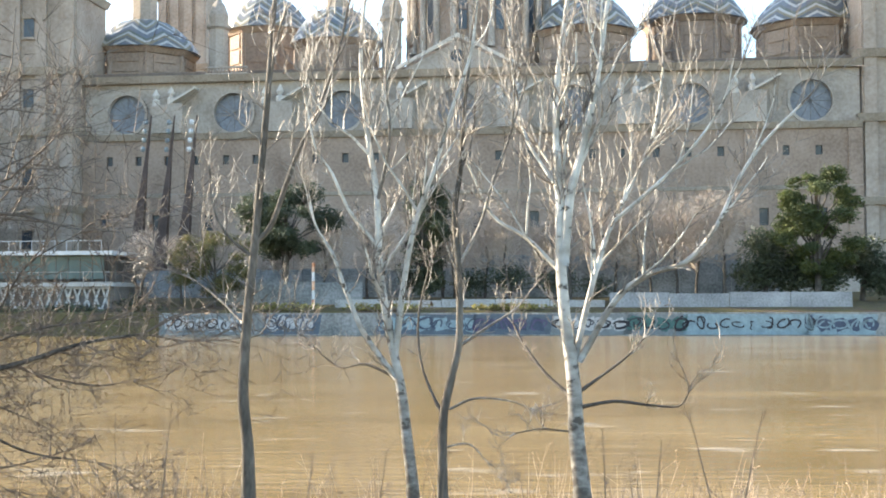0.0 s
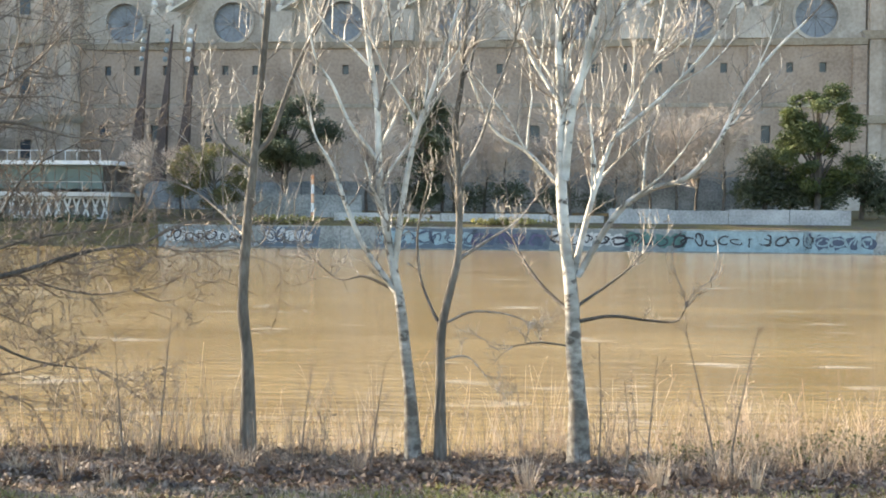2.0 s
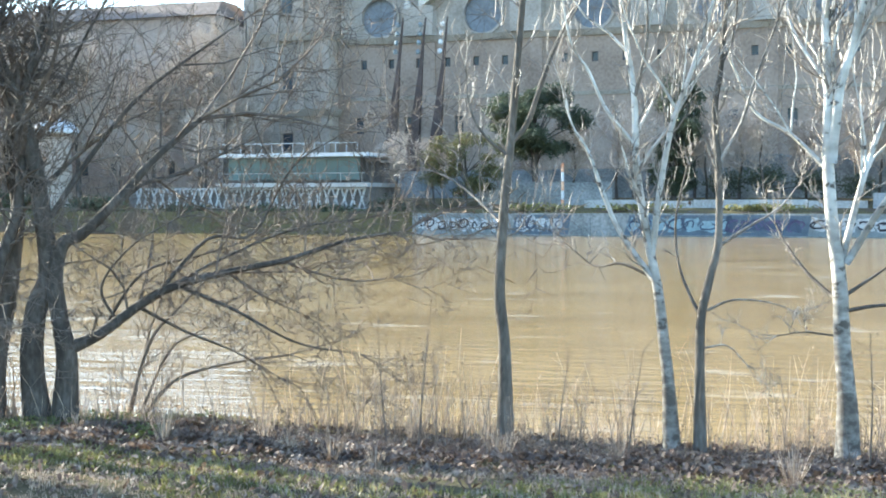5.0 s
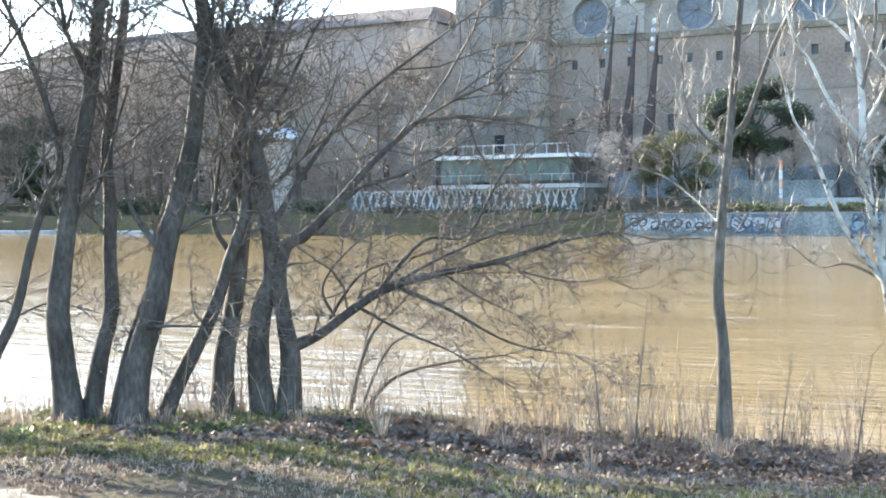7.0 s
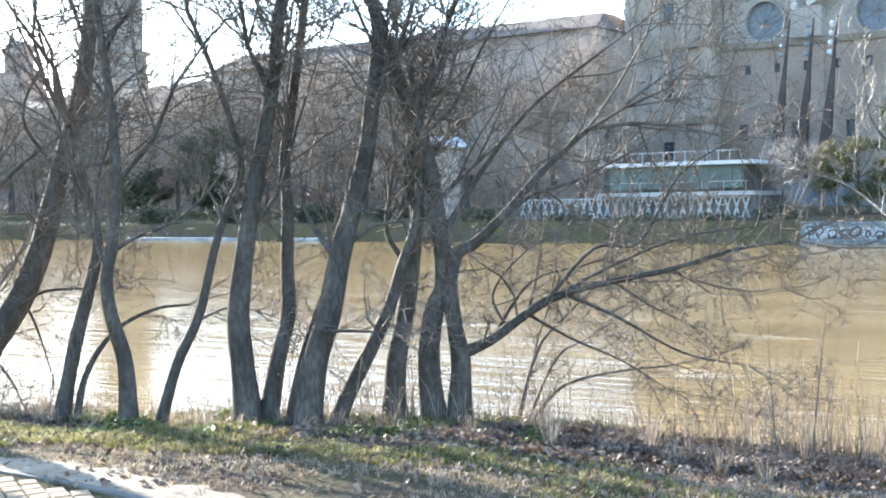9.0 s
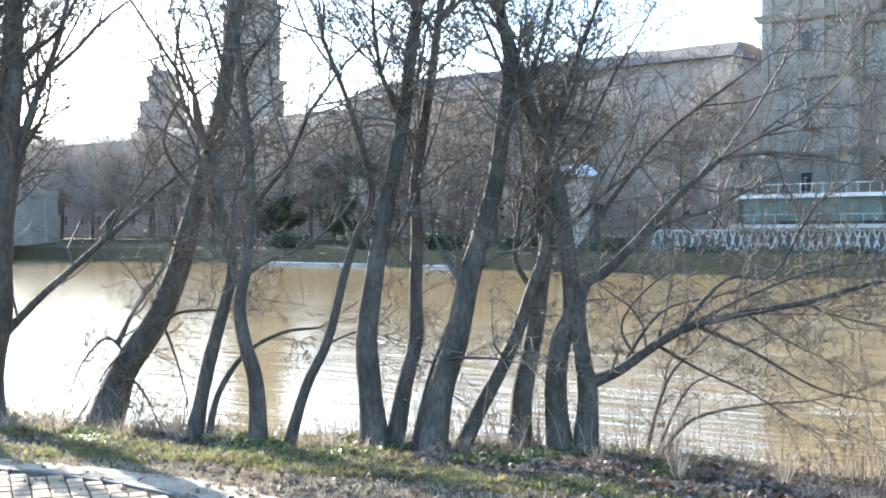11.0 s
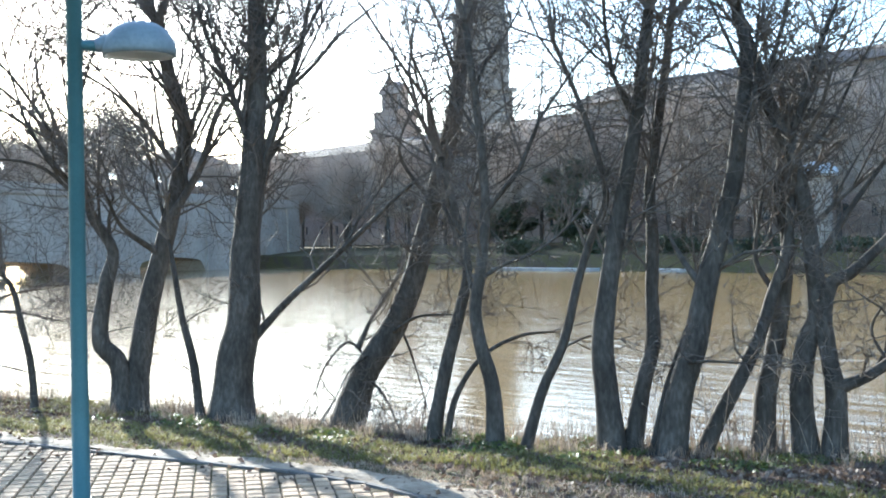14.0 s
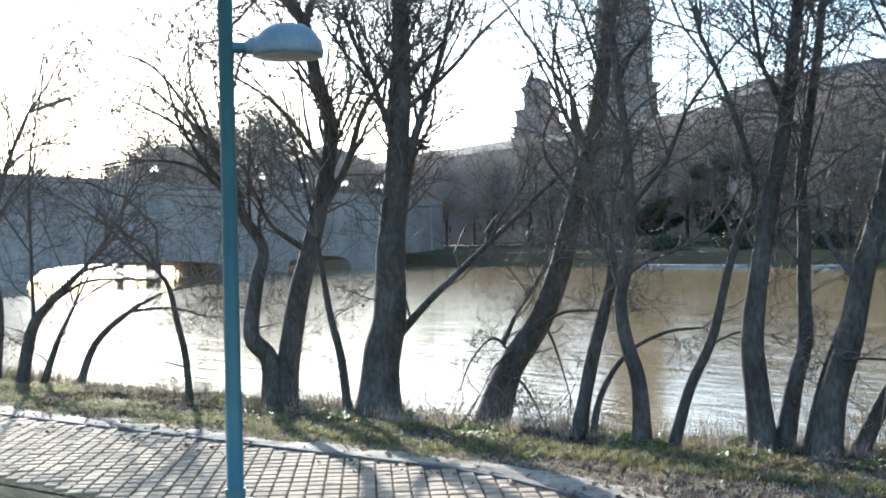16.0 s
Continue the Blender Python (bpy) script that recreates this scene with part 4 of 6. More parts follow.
def bare_tree_meshes(seed, height, crown, twigs):
    """Trunk and twig meshes of a leafless street tree with a broad dense crown, base at the origin."""
    rng = random.Random(seed)
    tr, tw = Geo(), Geo()
    top = height * 0.45
    tr.tube([(0, 0, -0.3), (rng.gauss(0, .15), 0, top * 0.5), (rng.gauss(0, .3), rng.gauss(0, .3), top), (0, 0, height * 0.8)], [height * 0.02, height * 0.016, height * 0.012, height * 0.004], 7)
    for i in range(twigs):
        a = rng.uniform(0, 2 * math.pi)
        z = height * (0.25 + 0.6 * rng.random())
        d = Vector((math.cos(a), math.sin(a), rng.uniform(0.2, 1.3)))
        branch_out(rng, tw, Vector((0, 0, z)), d, crown * rng.uniform(0.55, 1.0) * (1.15 - 0.5 * z / height), height * 0.008, 0, 0.25, 0.0, 3, (7, 6, 4), 0.8, 0.14, 0.024, 2)
    return mesh_of("trunk", tr, M_BARK, smooth=True), mesh_of("crown", tw, M_HAZETWIG)


STOCK = [bare_tree_meshes(100 + i, 22, 8.5, 58) for i in range(3)]
SMALL = [bare_tree_meshes(120 + i, 11, 4.6, 22) for i in range(2)]


def street_tree(stock, u, v, z, turn, size, label, group):
    t = new("bare_tree")
    t.matrix_world = FAR @ pose(u, v, z, 0, 0, turn) @ Matrix.Diagonal((size, size, size, 1))
    tagged(t, label, "tree", group)
    for name, me in zip(("trunk", "crown"), stock):
        o = new(name, me)
        o.parent = t
        if name == "crown":
            tagged(o, kind="stuff")


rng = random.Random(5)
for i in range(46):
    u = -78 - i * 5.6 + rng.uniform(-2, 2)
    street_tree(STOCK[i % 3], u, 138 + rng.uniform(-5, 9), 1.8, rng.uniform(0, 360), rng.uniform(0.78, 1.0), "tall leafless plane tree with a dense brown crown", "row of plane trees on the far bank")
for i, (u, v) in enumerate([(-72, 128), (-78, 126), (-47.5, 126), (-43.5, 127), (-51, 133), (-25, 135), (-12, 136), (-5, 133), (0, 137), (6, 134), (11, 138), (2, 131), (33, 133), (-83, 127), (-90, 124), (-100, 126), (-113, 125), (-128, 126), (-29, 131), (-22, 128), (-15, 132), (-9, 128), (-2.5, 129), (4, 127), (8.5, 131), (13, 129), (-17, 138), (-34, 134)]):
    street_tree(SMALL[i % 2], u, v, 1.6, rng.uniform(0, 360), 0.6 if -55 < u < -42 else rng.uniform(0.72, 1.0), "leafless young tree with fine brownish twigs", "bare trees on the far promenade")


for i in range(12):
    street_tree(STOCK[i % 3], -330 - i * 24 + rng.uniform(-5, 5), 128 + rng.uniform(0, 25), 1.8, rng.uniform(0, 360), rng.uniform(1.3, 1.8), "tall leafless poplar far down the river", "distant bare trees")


# ---- old town to the left: long brick buildings, belfry, cathedral tower, domed kiosk ----
def town_house(u0, u1, v, eave, ridge, m, label, floors, bays):
    t = thing("town_building", ((u0 + u1) / 2, v, 2.5), label, "building", far=True)
    wins = [(u0 + (u1 - u0) * (i + 0.5) / bays, 5 + (eave - 6) * k / floors + 1.5, 1.2, 2.0) for i in range(bays) for k in range(floors)]
    g = Geo()
    wall_with_windows(g, u0, u1, 2.2, eave, v, 0.5, wins)
    g.box(u0, u1, v + 0.6, v + 16, 2.2, eave)
    part("wall", g, m, t)
    part("roof", Geo().hull([(u0 - 0.6, v - 0.8, eave), (u1 + 0.6, v - 0.8, eave), (u1 + 0.6, v + 17, eave), (u0 - 0.6, v + 17, eave)], [(u0 + 2, v + 6, ridge), (u1 - 2, v + 6, ridge), (u1 - 2, v + 10, ridge), (u0 + 2, v + 10, ridge)]), M_ROOF, t, "dark low-pitched tiled roof")
    for cx, cz, w, h in wins:
        win = part("window", Geo().box(cx - w / 2, cx + w / 2, v + 0.35, v + 0.42, cz - h / 2, cz + h / 2), M_DARKGLASS, t)
    return t


town_house(-126, -87, 158, 28.2, 31.2, M_TOWN, "long brown brick palace behind bare trees", 2, 8)
town_house(-166, -126.5, 158, 27.4, 31.0, M_TOWN, "long brown brick palace behind bare trees", 2, 8)
town_house(-212, -166.5, 160, 24.4, 27.4, M_TOWN, "brown brick town building behind bare trees", 2, 8)
town_house(-300, -213, 166, 25.0, 28.0, M_TOWN, "long brown brick town building behind bare trees", 2, 12)
town_house(-400, -302, 172, 24.0, 28.0, M_TOWN, "distant brown town building", 4, 20)


def belfry():
    u, v = -254.0, 180.0
    t = thing("church_belfry", (u, v, 20), "stepped brick church belfry with open arches", "belfry", far=True)
    for w, z0, z1 in ((6.4, 18, 32), (5.2, 32, 36)):
        part("stage", Geo().box(u - w, u + w, v - 3, v + 3, z0, z1).box(u - w - 0.4, u + w + 0.4, v - 3.4, v + 3.4, z1 - 0.5, z1), M_TOWN, t)
    for x0, x1 in ((-4.2, -2.6), (-0.8, 0.8), (2.6, 4.2)):
        part("pier", Geo().box(u + x0, u + x1, v - 1.2, v + 1.2, 36, 40.4), M_TOWN, t)
    part("stage", Geo().box(u - 4.6, u + 4.6, v - 1.5, v + 1.5, 40.4, 42.0).prism_y([(u - 4.2, 42.0), (u + 4.2, 42.0), (u, 43.6)], v - 1.2, v + 1.2), M_TOWN, t)
    part("finial", Geo().lathe(u - 2.5, v, [(0.9, 42.0), (0.9, 44.0), (0.3, 45.2), (0.1, 46.6)], 8), M_TOWN, t)


belfry()
ct = thing("cathedral_tower", (-232, 190, 20), "tall slender cathedral bell tower of pale stone", "tower", far=True)
for w, z0, z1 in ((5.4, 2, 40), (4.8, 40, 58), (4.2, 58, 76), (3.0, 76, 88)):
    st = part("stage", Geo().box(-232 - w, -232 + w, 190 - w, 190 + w, z0, z1 - 1).box(-232 - w - 0.7, -232 + w + 0.7, 190 - w - 0.7, 190 + w + 0.7, z1 - 1, z1), M_TOWER, ct)
    part("window", Geo().box(-232 - 1.2, -232 + 1.2, 190 - w - 0.05, 190 - w - 0.004, z0 + (z1 - z0) * 0.35, z0 + (z1 - z0) * 0.75), M_DARKGLASS, st)
kk = thing("domed_kiosk", (-89.5, 124, 1.2), "brown round kiosk with a white shallow dome", "kiosk", far=True)
part("wall", Geo().lathe(-89.5, 124, [(1.9, 0.8), (1.9, 9.7)], 16), M_BRIDGE, kk)
part("dome", Geo().lathe(-89.5, 124, [(2.7, 9.7), (2.75, 10.0), (2.5, 10.6), (1.8, 11.1), (0.9, 11.35), (0.05, 11.45)], 20), M_WHITE, kk, "white shallow dome", smooth=True)
ph = thing("pink_house", (-330, 160, 4), "pink rendered house with a hipped roof beyond the bridge", "house", far=True)
part("wall", Geo().box(-346, -324, 152, 168, 2, 27), M_PINK, ph)
part("roof", Geo().hull([(-347, 151, 27), (-323, 151, 27), (-323, 169, 27), (-347, 169, 27)], [(-337, 158, 32.5), (-333, 158, 32.5), (-333, 162, 32.5), (-337, 162, 32.5)]), M_ROOF, ph)


# ---- stone bridge downstream, with twin-globe lamps ----
def bridge():
    a, bq = Vector((-140.0, 8.0)), Vector((-222.0, 128.0))
    L = (bq - a).length
    d = (bq - a) / L
    nrm = Vector((-d.y, d.x))
    t = thing("stone_bridge", (a.x, a.y, WATER), "old stone arch bridge in shadow across the river", "bridge", far=True)
    def P(s, o, z):
        q = a + d * s + nrm * o
        return (q.x, q.y, z)
    deck = 10.6
    # flooded arches, low above the water, between broad piers
    edges = [0.0, 27.0, 69.0, 85.0, 107.0, 122.0, 140.0, L]
    for k in range(0, len(edges) - 1, 2):
        s, e = edges[k], edges[k + 1]
        part("pier", Geo().hull([P(s, -4.6, -3.5), P(e, -4.6, -3.5), P(e, 4.6, -3.5), P(s, 4.6, -3.5)], [P(s, -4.2, deck), P(e, -4.2, deck), P(e, 4.2, deck), P(s, 4.2, deck)]), M_BRIDGE, t)
        mid, w = (s + e) / 2, min(4.0, (e - s) / 2)
        part("cutwater", Geo().hull([P(mid - w, 4.6, -3.5), P(mid + w, 4.6, -3.5), P(mid, 8.5, -3.5)], [P(mid - w, 4.25, 5.6), P(mid + w, 4.25, 5.6), P(mid, 6.0, 4.4)]), M_BRIDGE, t)
    for s, e in zip(edges[1::2], edges[2::2]):
        n = 14
        arch = [(s + (e - s) * i / n, -1.6 + 2.5 * math.sin(math.pi * i / n) ** 0.22) for i in range(n + 1)]
        g, m = Geo(), n + 1
        g.add([P(q, o, z) for o in (-4, 4) for q, z in arch] + [P(q, o, deck) for o in (-4, 4) for q, _ in arch],
              [f for i in range(n) for f in ((i, i + 1, 2 * m + i + 1, 2 * m + i), (m + i + 1, m + i, 3 * m + i, 3 * m + i + 1), (i + 1, i, m + i, m + i + 1), (2 * m + i, 2 * m + i + 1, 3 * m + i + 1, 3 * m + i))])
        part("arch", g, M_BRIDGE, t)
    part("deck", Geo().hull([P(0, -4.3, deck - 0.5), P(L, -4.3, deck - 0.5), P(L, 4.3, deck - 0.5), P(0, 4.3, deck - 0.5)], [P(0, -4.4, deck + 0.01), P(L, -4.4, deck + 0.01), P(L, 4.4, deck + 0.01), P(0, 4.4, deck + 0.01)]), M_BRIDGE, t)
    for o in (-4.3, 4.0):
        part("parapet", Geo().hull([P(0, o, deck), P(L, o, deck), P(L, o + 0.4, deck), P(0, o + 0.4, deck)], [P(0, o, deck + 1.1), P(L, o, deck + 1.1), P(L, o + 0.4, deck + 1.1), P(0, o + 0.4, deck + 1.1)]), M_BRIDGE, t)
    return P, L, deck


P, L, deck = bridge()
for i in range(12):
    street_tree(STOCK[i % 3], -258 - i * 14 + rng.uniform(-4, 4), 98 + i * 2.0 + rng.uniform(-5, 5), -2.6, rng.uniform(0, 360), rng.uniform(1.2, 1.5), "leafless poplar standing beyond the bridge", "trees beyond the bridge")
for i in range(9):
    s = 20 + i * 14.2
    x, y, z = P(s, 4.2, deck + 1.1)
    t = thing("bridge_lamp", (x, y, z), "cast-iron lamp with two white globes on the bridge parapet", "street lamp", far=True, group="lamps on the bridge")
    part("pole", Geo().tube([(x, y, z), (x, y, z + 2.6)], [0.12, 0.08], 6), M_STEEL, t)
    part("crossarm", Geo().tube([(x - 0.9, y, z + 2.2), (x + 0.9, y, z + 2.2)], [0.05, 0.05], 5), M_STEEL, t)
    for q in (-0.9, 0.9):
        part("globe", Geo().lathe(x + q, y, [(0.05, z + 2.2), (0.33, z + 2.4), (0.42, z + 2.75), (0.3, z + 3.1), (0.05, z + 3.25)], 10), M_LENS, t, "white glass globe", smooth=True)


# ---- near bank: trees ----
def smooth_path(pts, steps=4):
    """Catmull-Rom through control points."""
    pts = [pts[0] * 2 - pts[1]] + pts + [pts[-1] * 2 - pts[-2]]
    out = []
    for i in range(1, len(pts) - 2):
        a, b, c, d = pts[i - 1:i + 3]
        for k in range(steps):
            t = k / steps
            out.append(0.5 * ((2 * b) + (c - a) * t + (2 * a - 5 * b + 4 * c - d) * t * t + (3 * b - a - 3 * c + d) * t ** 3))
    return out + [pts[-2]]


STYLE = {
    "poplar": dict(label="slender white-barked poplar, leafless, on the river bank", cat="tree", bark=M_WBARK, twig=M_PTWIG, per=4.0, first=0.36, kids=(4, 2), up=0.5, droop=0.0, spread=0.7, jag=0.24, low=1.6, r=(0.006, 0.012), tip=0.9, flat=9, thin=0.0042, second=2.0, length=0.95),
    "bank": dict(label="leafless dark-barked willow leaning on the river bank", cat="tree", bark=M_BARK, twig=M_TWIG, per=2.6, first=1.05, kids=(5, 4, 2), up=0.26, droop=0.14, spread=0.85, jag=0.24, low=1.7, r=(0.009, 0.02), tip=2.2, flat=3, thin=0.005, second=0.72, length=2.1),
    "grey_poplar": dict(label="slender grey-barked poplar, leafless, on the river bank", cat="tree", bark=M_GREYBARK, twig=M_PTWIG, per=3.6, first=0.42, kids=(4, 2), up=0.46, droop=0.0, spread=0.72, jag=0.24, low=1.8, r=(0.006, 0.012), tip=0.9, flat=9, thin=0.0042, second=1.3, length=0.95),
    "shrub": dict(label="bare thicket of thin stems on the bank", cat="shrub", bark=M_TWIG, twig=M_TWIG, per=9.0, first=0.45, kids=(4, 3), up=0.4, droop=0.1, spread=0.6, jag=0.18, low=0.0, r=(0.005, 0.008), tip=0.5, flat=9, thin=0.0038, second=0.0, length=0.5),
}
COUNT = [0]


def bank_tree(kind, base, az, limbs, lush=1.0):
    """A tree in the upright plane that faces azimuth az; limbs: radius at start and end, and their line as (aside, height)."""
    st = STYLE[kind]
    COUNT[0] += 1
    rng = random.Random(700 + COUNT[0])
    t = thing("river_" + ("shrub" if kind == "shrub" else "tree"), base, st["label"], st["cat"], group="" if kind == "shrub" else "trees on the near bank")
    ca, sa = math.cos(radians(az)), math.sin(radians(az))
    side, away = Vector((ca, -sa, 0)), Vector((sa, ca, 0))
    twigs, shoots = Geo(), Geo()
    for k, (r0, r1, line) in enumerate(limbs):
        if kind == "bank" and line[0][1] < 0.3:
            r0, r1 = r0 * 1.1, r1 * 1.25
        depth, pts = rng.gauss(0, 0.25) if k else 0.0, []
        for i, (s, z) in enumerate(line):
            bend = depth * (i / (len(line) - 1)) * (0 if k == 0 else 1.6)
            pts.append(Vector((base[0], base[1], 0)) + side * s + away * bend + Vector((0, 0, z)))
        if line[0][1] < 0.3:
            pts[0].z -= 0.25
        low_limb = kind == "poplar" and k > 0 and line[0][1] < 1.6 and r0 < 0.024
        path = smooth_path(pts, 5)
        m = len(path)
        rad = []
        for i in range(m):
            f = i / (m - 1)
            q = r0 + (r1 - r0) * f ** 0.85
            if line[0][1] < 0.3 and kind != "shrub":
                q *= 1 + 0.35 * max(0, 1 - f * 9)
            rad.append(q * (1 + 0.07 * noise.noise(path[i] * 3.0)))
        part("trunk" if (line[0][1] < 0.3 and kind != "shrub") else ("stem" if kind == "shrub" else "limb"), Geo().tube(path, rad, 10 if r0 > 0.04 else 7), M_BARK if low_limb else (st["bark"] if r0 > 0.02 else st["twig"]), t, smooth=True)
        # twigs along the limb
        for i in range(1, m):
            p, d = path[i], path[i] - path[i - 1]
            f = i / (m - 1)
            hang = p.z < st["low"] and line[0][1] < 0.3 and kind != "shrub"
            if hang and (kind != "bank" or rng.random() < (0.72 if lush < 1.05 else 0.3) or p.z < 0.25):
                continue
            want = d.length * st["per"] * (0.5 + f)
            for _ in range(int(want + rng.random())):
                w = Vector((rng.gauss(0, 1), rng.gauss(0, 1), rng.gauss(0, 1)))
                dn = d.normalized()
                w = (w - dn * w.dot(dn)).normalized()
                up, droop = (0.05, 0.4) if hang else (st["up"], st["droop"])
                nd = dn * 0.45 + w * 0.75 + Vector((0, 0, up))
                branch_out(rng, twigs, path[i - 1].lerp(p, rng.random()), nd, st["first"] * rng.uniform(0.5, 1.5) * (0.7 if hang or r0 < 0.03 else 1), max(st["r"][0], min(st["r"][1], rad[i] * 0.45)) * (0.7 if hang else 1), 0, up, droop, 4, st["kids"], st["spread"], st["jag"], st["thin"], st["flat"])
            for _ in range(int(d.length * st["second"] * lush + rng.random())):
                if p.z < st["low"] + 0.3 or f > 0.9:
                    continue
                w = Vector((rng.gauss(0, 1), rng.gauss(0, 1), rng.gauss(0, 1))).normalized()
                branch_out(rng, twigs, p, d.normalized() * 0.7 + w * 0.6 + Vector((0, 0, 0.35)), st["length"] * rng.uniform(0.6, 1.3), max(0.009, min(0.034, rad[i] * 0.6)), 0, st["up"], st["droop"], 5, (7, 5, 3) if kind == "bank" else (7, 3), st["spread"] * 0.85, st["jag"] * 0.7, st["thin"], 3, shoots)
        # the limb's own continuation
        dn = (path[-1] - path[-3]).normalized()
        for _ in range(4 if r1 > 0.02 else 3):
            w = Vector((rng.gauss(0, 1), rng.gauss(0, 1), rng.gauss(0, 1))).normalized()
            branch_out(rng, twigs, path[-1], dn + w * 0.42, st["tip"] * (0.45 if r1 < 0.0095 else 1.0) * rng.uniform(0.6, 1.2), max(st["r"][0], r1 * 0.8), 0, st["up"], st["droop"], 4, st["kids"], st["spread"], st["jag"], st["thin"], st["flat"])
    part("crown", twigs, st["twig"], t, kind="stuff")
    if shoots.f:
        part("branchwork", shoots, st["bark"], t, smooth=True, kind="stuff")
    if kind != "shrub":
        lv = Geo()
        for _ in range(14):
            p = Vector(rng.choice(twigs.v))
            a, b = Vector((rng.gauss(0, 1), rng.gauss(0, 1), -1)).normalized(), Vector((rng.gauss(0, 1), rng.gauss(0, 1), 0)).normalized()
            lv.add([p, p + a * 0.03 + b * 0.018, p + a * 0.06, p + a * 0.03 - b * 0.018], [(0, 1, 2, 3)])
        part("dry_leaves", lv, M_LITTER, t, kind="stuff")


# --- grey_poplar tree
bank_tree('grey_poplar', (-2.01, 12.86, -0.20), -8.9, [
    (0.074, 0.021, [(0.00, -0.20), (-0.01, 0.60), (-0.06, 1.18), (-0.02, 2.00), (0.05, 2.70), (0.12, 3.53), (0.18, 4.24), (0.23, 4.96), (0.29, 5.68)]),
    (0.036, 0.012, [(0.06, 2.76), (0.22, 2.94), (0.37, 3.35), (0.50, 3.71), (0.69, 4.13), (0.93, 4.80), (1.06, 5.40)]),
    (0.018, 0.006, [(-0.04, 1.91), (-0.32, 2.18), (-0.64, 2.41), (-1.07, 2.55)]),
    (0.021, 0.006, [(0.04, 2.61), (-0.21, 2.82), (-0.37, 3.11), (-0.41, 3.52)]),
    (0.012, 0.006, [(0.01, 1.79), (0.12, 1.82), (0.23, 2.00)]),
])
# --- poplar tree
bank_tree('poplar', (-0.27, 12.41, -0.20), -1.2, [
    (0.074, 0.014, [(-0.00, -0.20), (-0.04, 0.31), (-0.09, 0.76), (-0.15, 1.27), (-0.25, 1.77), (-0.36, 2.45), (-0.39, 3.19), (-0.49, 3.88), (-0.55, 4.62), (-0.49, 5.37)]),
    (0.037, 0.011, [(-0.22, 1.55), (-0.12, 2.34), (-0.01, 2.91), (0.19, 3.48), (0.36, 4.05), (0.55, 4.62), (0.63, 5.37)]),
    (0.034, 0.008, [(-0.20, 1.38), (-0.52, 1.83), (-0.71, 2.28), (-0.83, 2.62), (-1.00, 2.91), (-1.07, 3.25)]),
    (0.023, 0.008, [(-0.37, 2.68), (-0.66, 3.05), (-0.83, 3.42), (-1.00, 3.70), (-1.09, 4.22)]),
    (0.017, 0.006, [(-0.21, 1.39), (-0.52, 1.51), (-0.80, 1.47), (-1.08, 1.67)]),
    (0.020, 0.008, [(-0.39, 3.13), (-0.26, 3.76), (-0.29, 4.45), (-0.20, 5.08)]),
])
# --- grey_poplar tree
bank_tree('grey_poplar', (0.00, 12.41, -0.20), 0.0, [
    (0.057, 0.014, [(0.00, -0.20), (-0.01, 0.43), (0.00, 0.99), (0.08, 1.38), (0.16, 1.77), (0.16, 2.45), (0.12, 3.02), (0.18, 3.47), (0.22, 4.04), (0.28, 4.67), (0.38, 5.36)]),
    (0.023, 0.008, [(0.00, 1.01), (-0.11, 1.21), (-0.23, 1.55), (-0.25, 2.00), (-0.14, 2.51)]),
    (0.020, 0.006, [(0.15, 1.69), (0.43, 1.88), (0.74, 2.08), (0.94, 2.33)]),
    (0.014, 0.006, [(0.06, 1.07), (0.31, 1.18), (0.65, 1.16), (0.88, 1.08)]),
    (0.011, 0.006, [(0.00, 0.69), (0.25, 0.73), (0.43, 0.56)]),
    (0.020, 0.008, [(0.16, 2.51), (0.37, 2.90), (0.49, 3.30), (0.66, 3.76), (0.84, 4.33)]),
])
# --- poplar tree
bank_tree('poplar', (1.37, 12.21, -0.20), 6.4, [
    (0.101, 0.020, [(0.00, -0.20), (-0.01, 0.23), (-0.06, 0.78), (-0.08, 1.22), (-0.11, 1.55), (-0.17, 2.00), (-0.21, 2.61), (-0.21, 3.17), (-0.24, 3.73), (-0.23, 4.30), (-0.15, 4.92), (-0.09, 5.37)]),
    (0.056, 0.017, [(-0.18, 2.50), (-0.11, 3.17), (0.01, 3.62), (0.10, 4.01), (0.19, 4.46), (0.29, 5.25)]),
    (0.039, 0.011, [(-0.10, 1.44), (0.01, 1.94), (0.14, 2.44), (0.29, 2.89), (0.51, 3.33), (0.73, 3.83), (0.85, 4.55)]),
    (0.036, 0.011, [(-0.03, 1.55), (0.33, 2.16), (0.66, 2.41), (0.99, 2.52), (1.27, 2.85), (1.49, 3.32), (1.74, 3.67), (2.04, 3.97)]),
    (0.022, 0.008, [(-0.13, 1.22), (-0.39, 1.44), (-0.61, 1.72), (-0.72, 1.91)]),
    (0.025, 0.008, [(-0.21, 2.44), (-0.55, 2.78), (-0.89, 3.01), (-1.11, 3.47), (-1.28, 3.81)]),
    (0.022, 0.006, [(-0.05, 1.10), (0.30, 1.17), (0.65, 1.14), (0.92, 1.14), (1.01, 1.28)]),
    (0.020, 0.006, [(-0.08, 1.22), (0.22, 1.44), (0.44, 1.61), (0.60, 1.78)]),
    (0.011, 0.006, [(-0.09, 0.86), (-0.40, 0.90), (-0.65, 0.87)]),
    (0.022, 0.008, [(0.33, 2.94), (0.84, 3.38), (1.22, 3.82), (1.50, 4.37)]),
    (0.022, 0.008, [(-0.21, 3.23), (-0.55, 3.80), (-0.68, 4.37), (-0.76, 5.05)]),
])
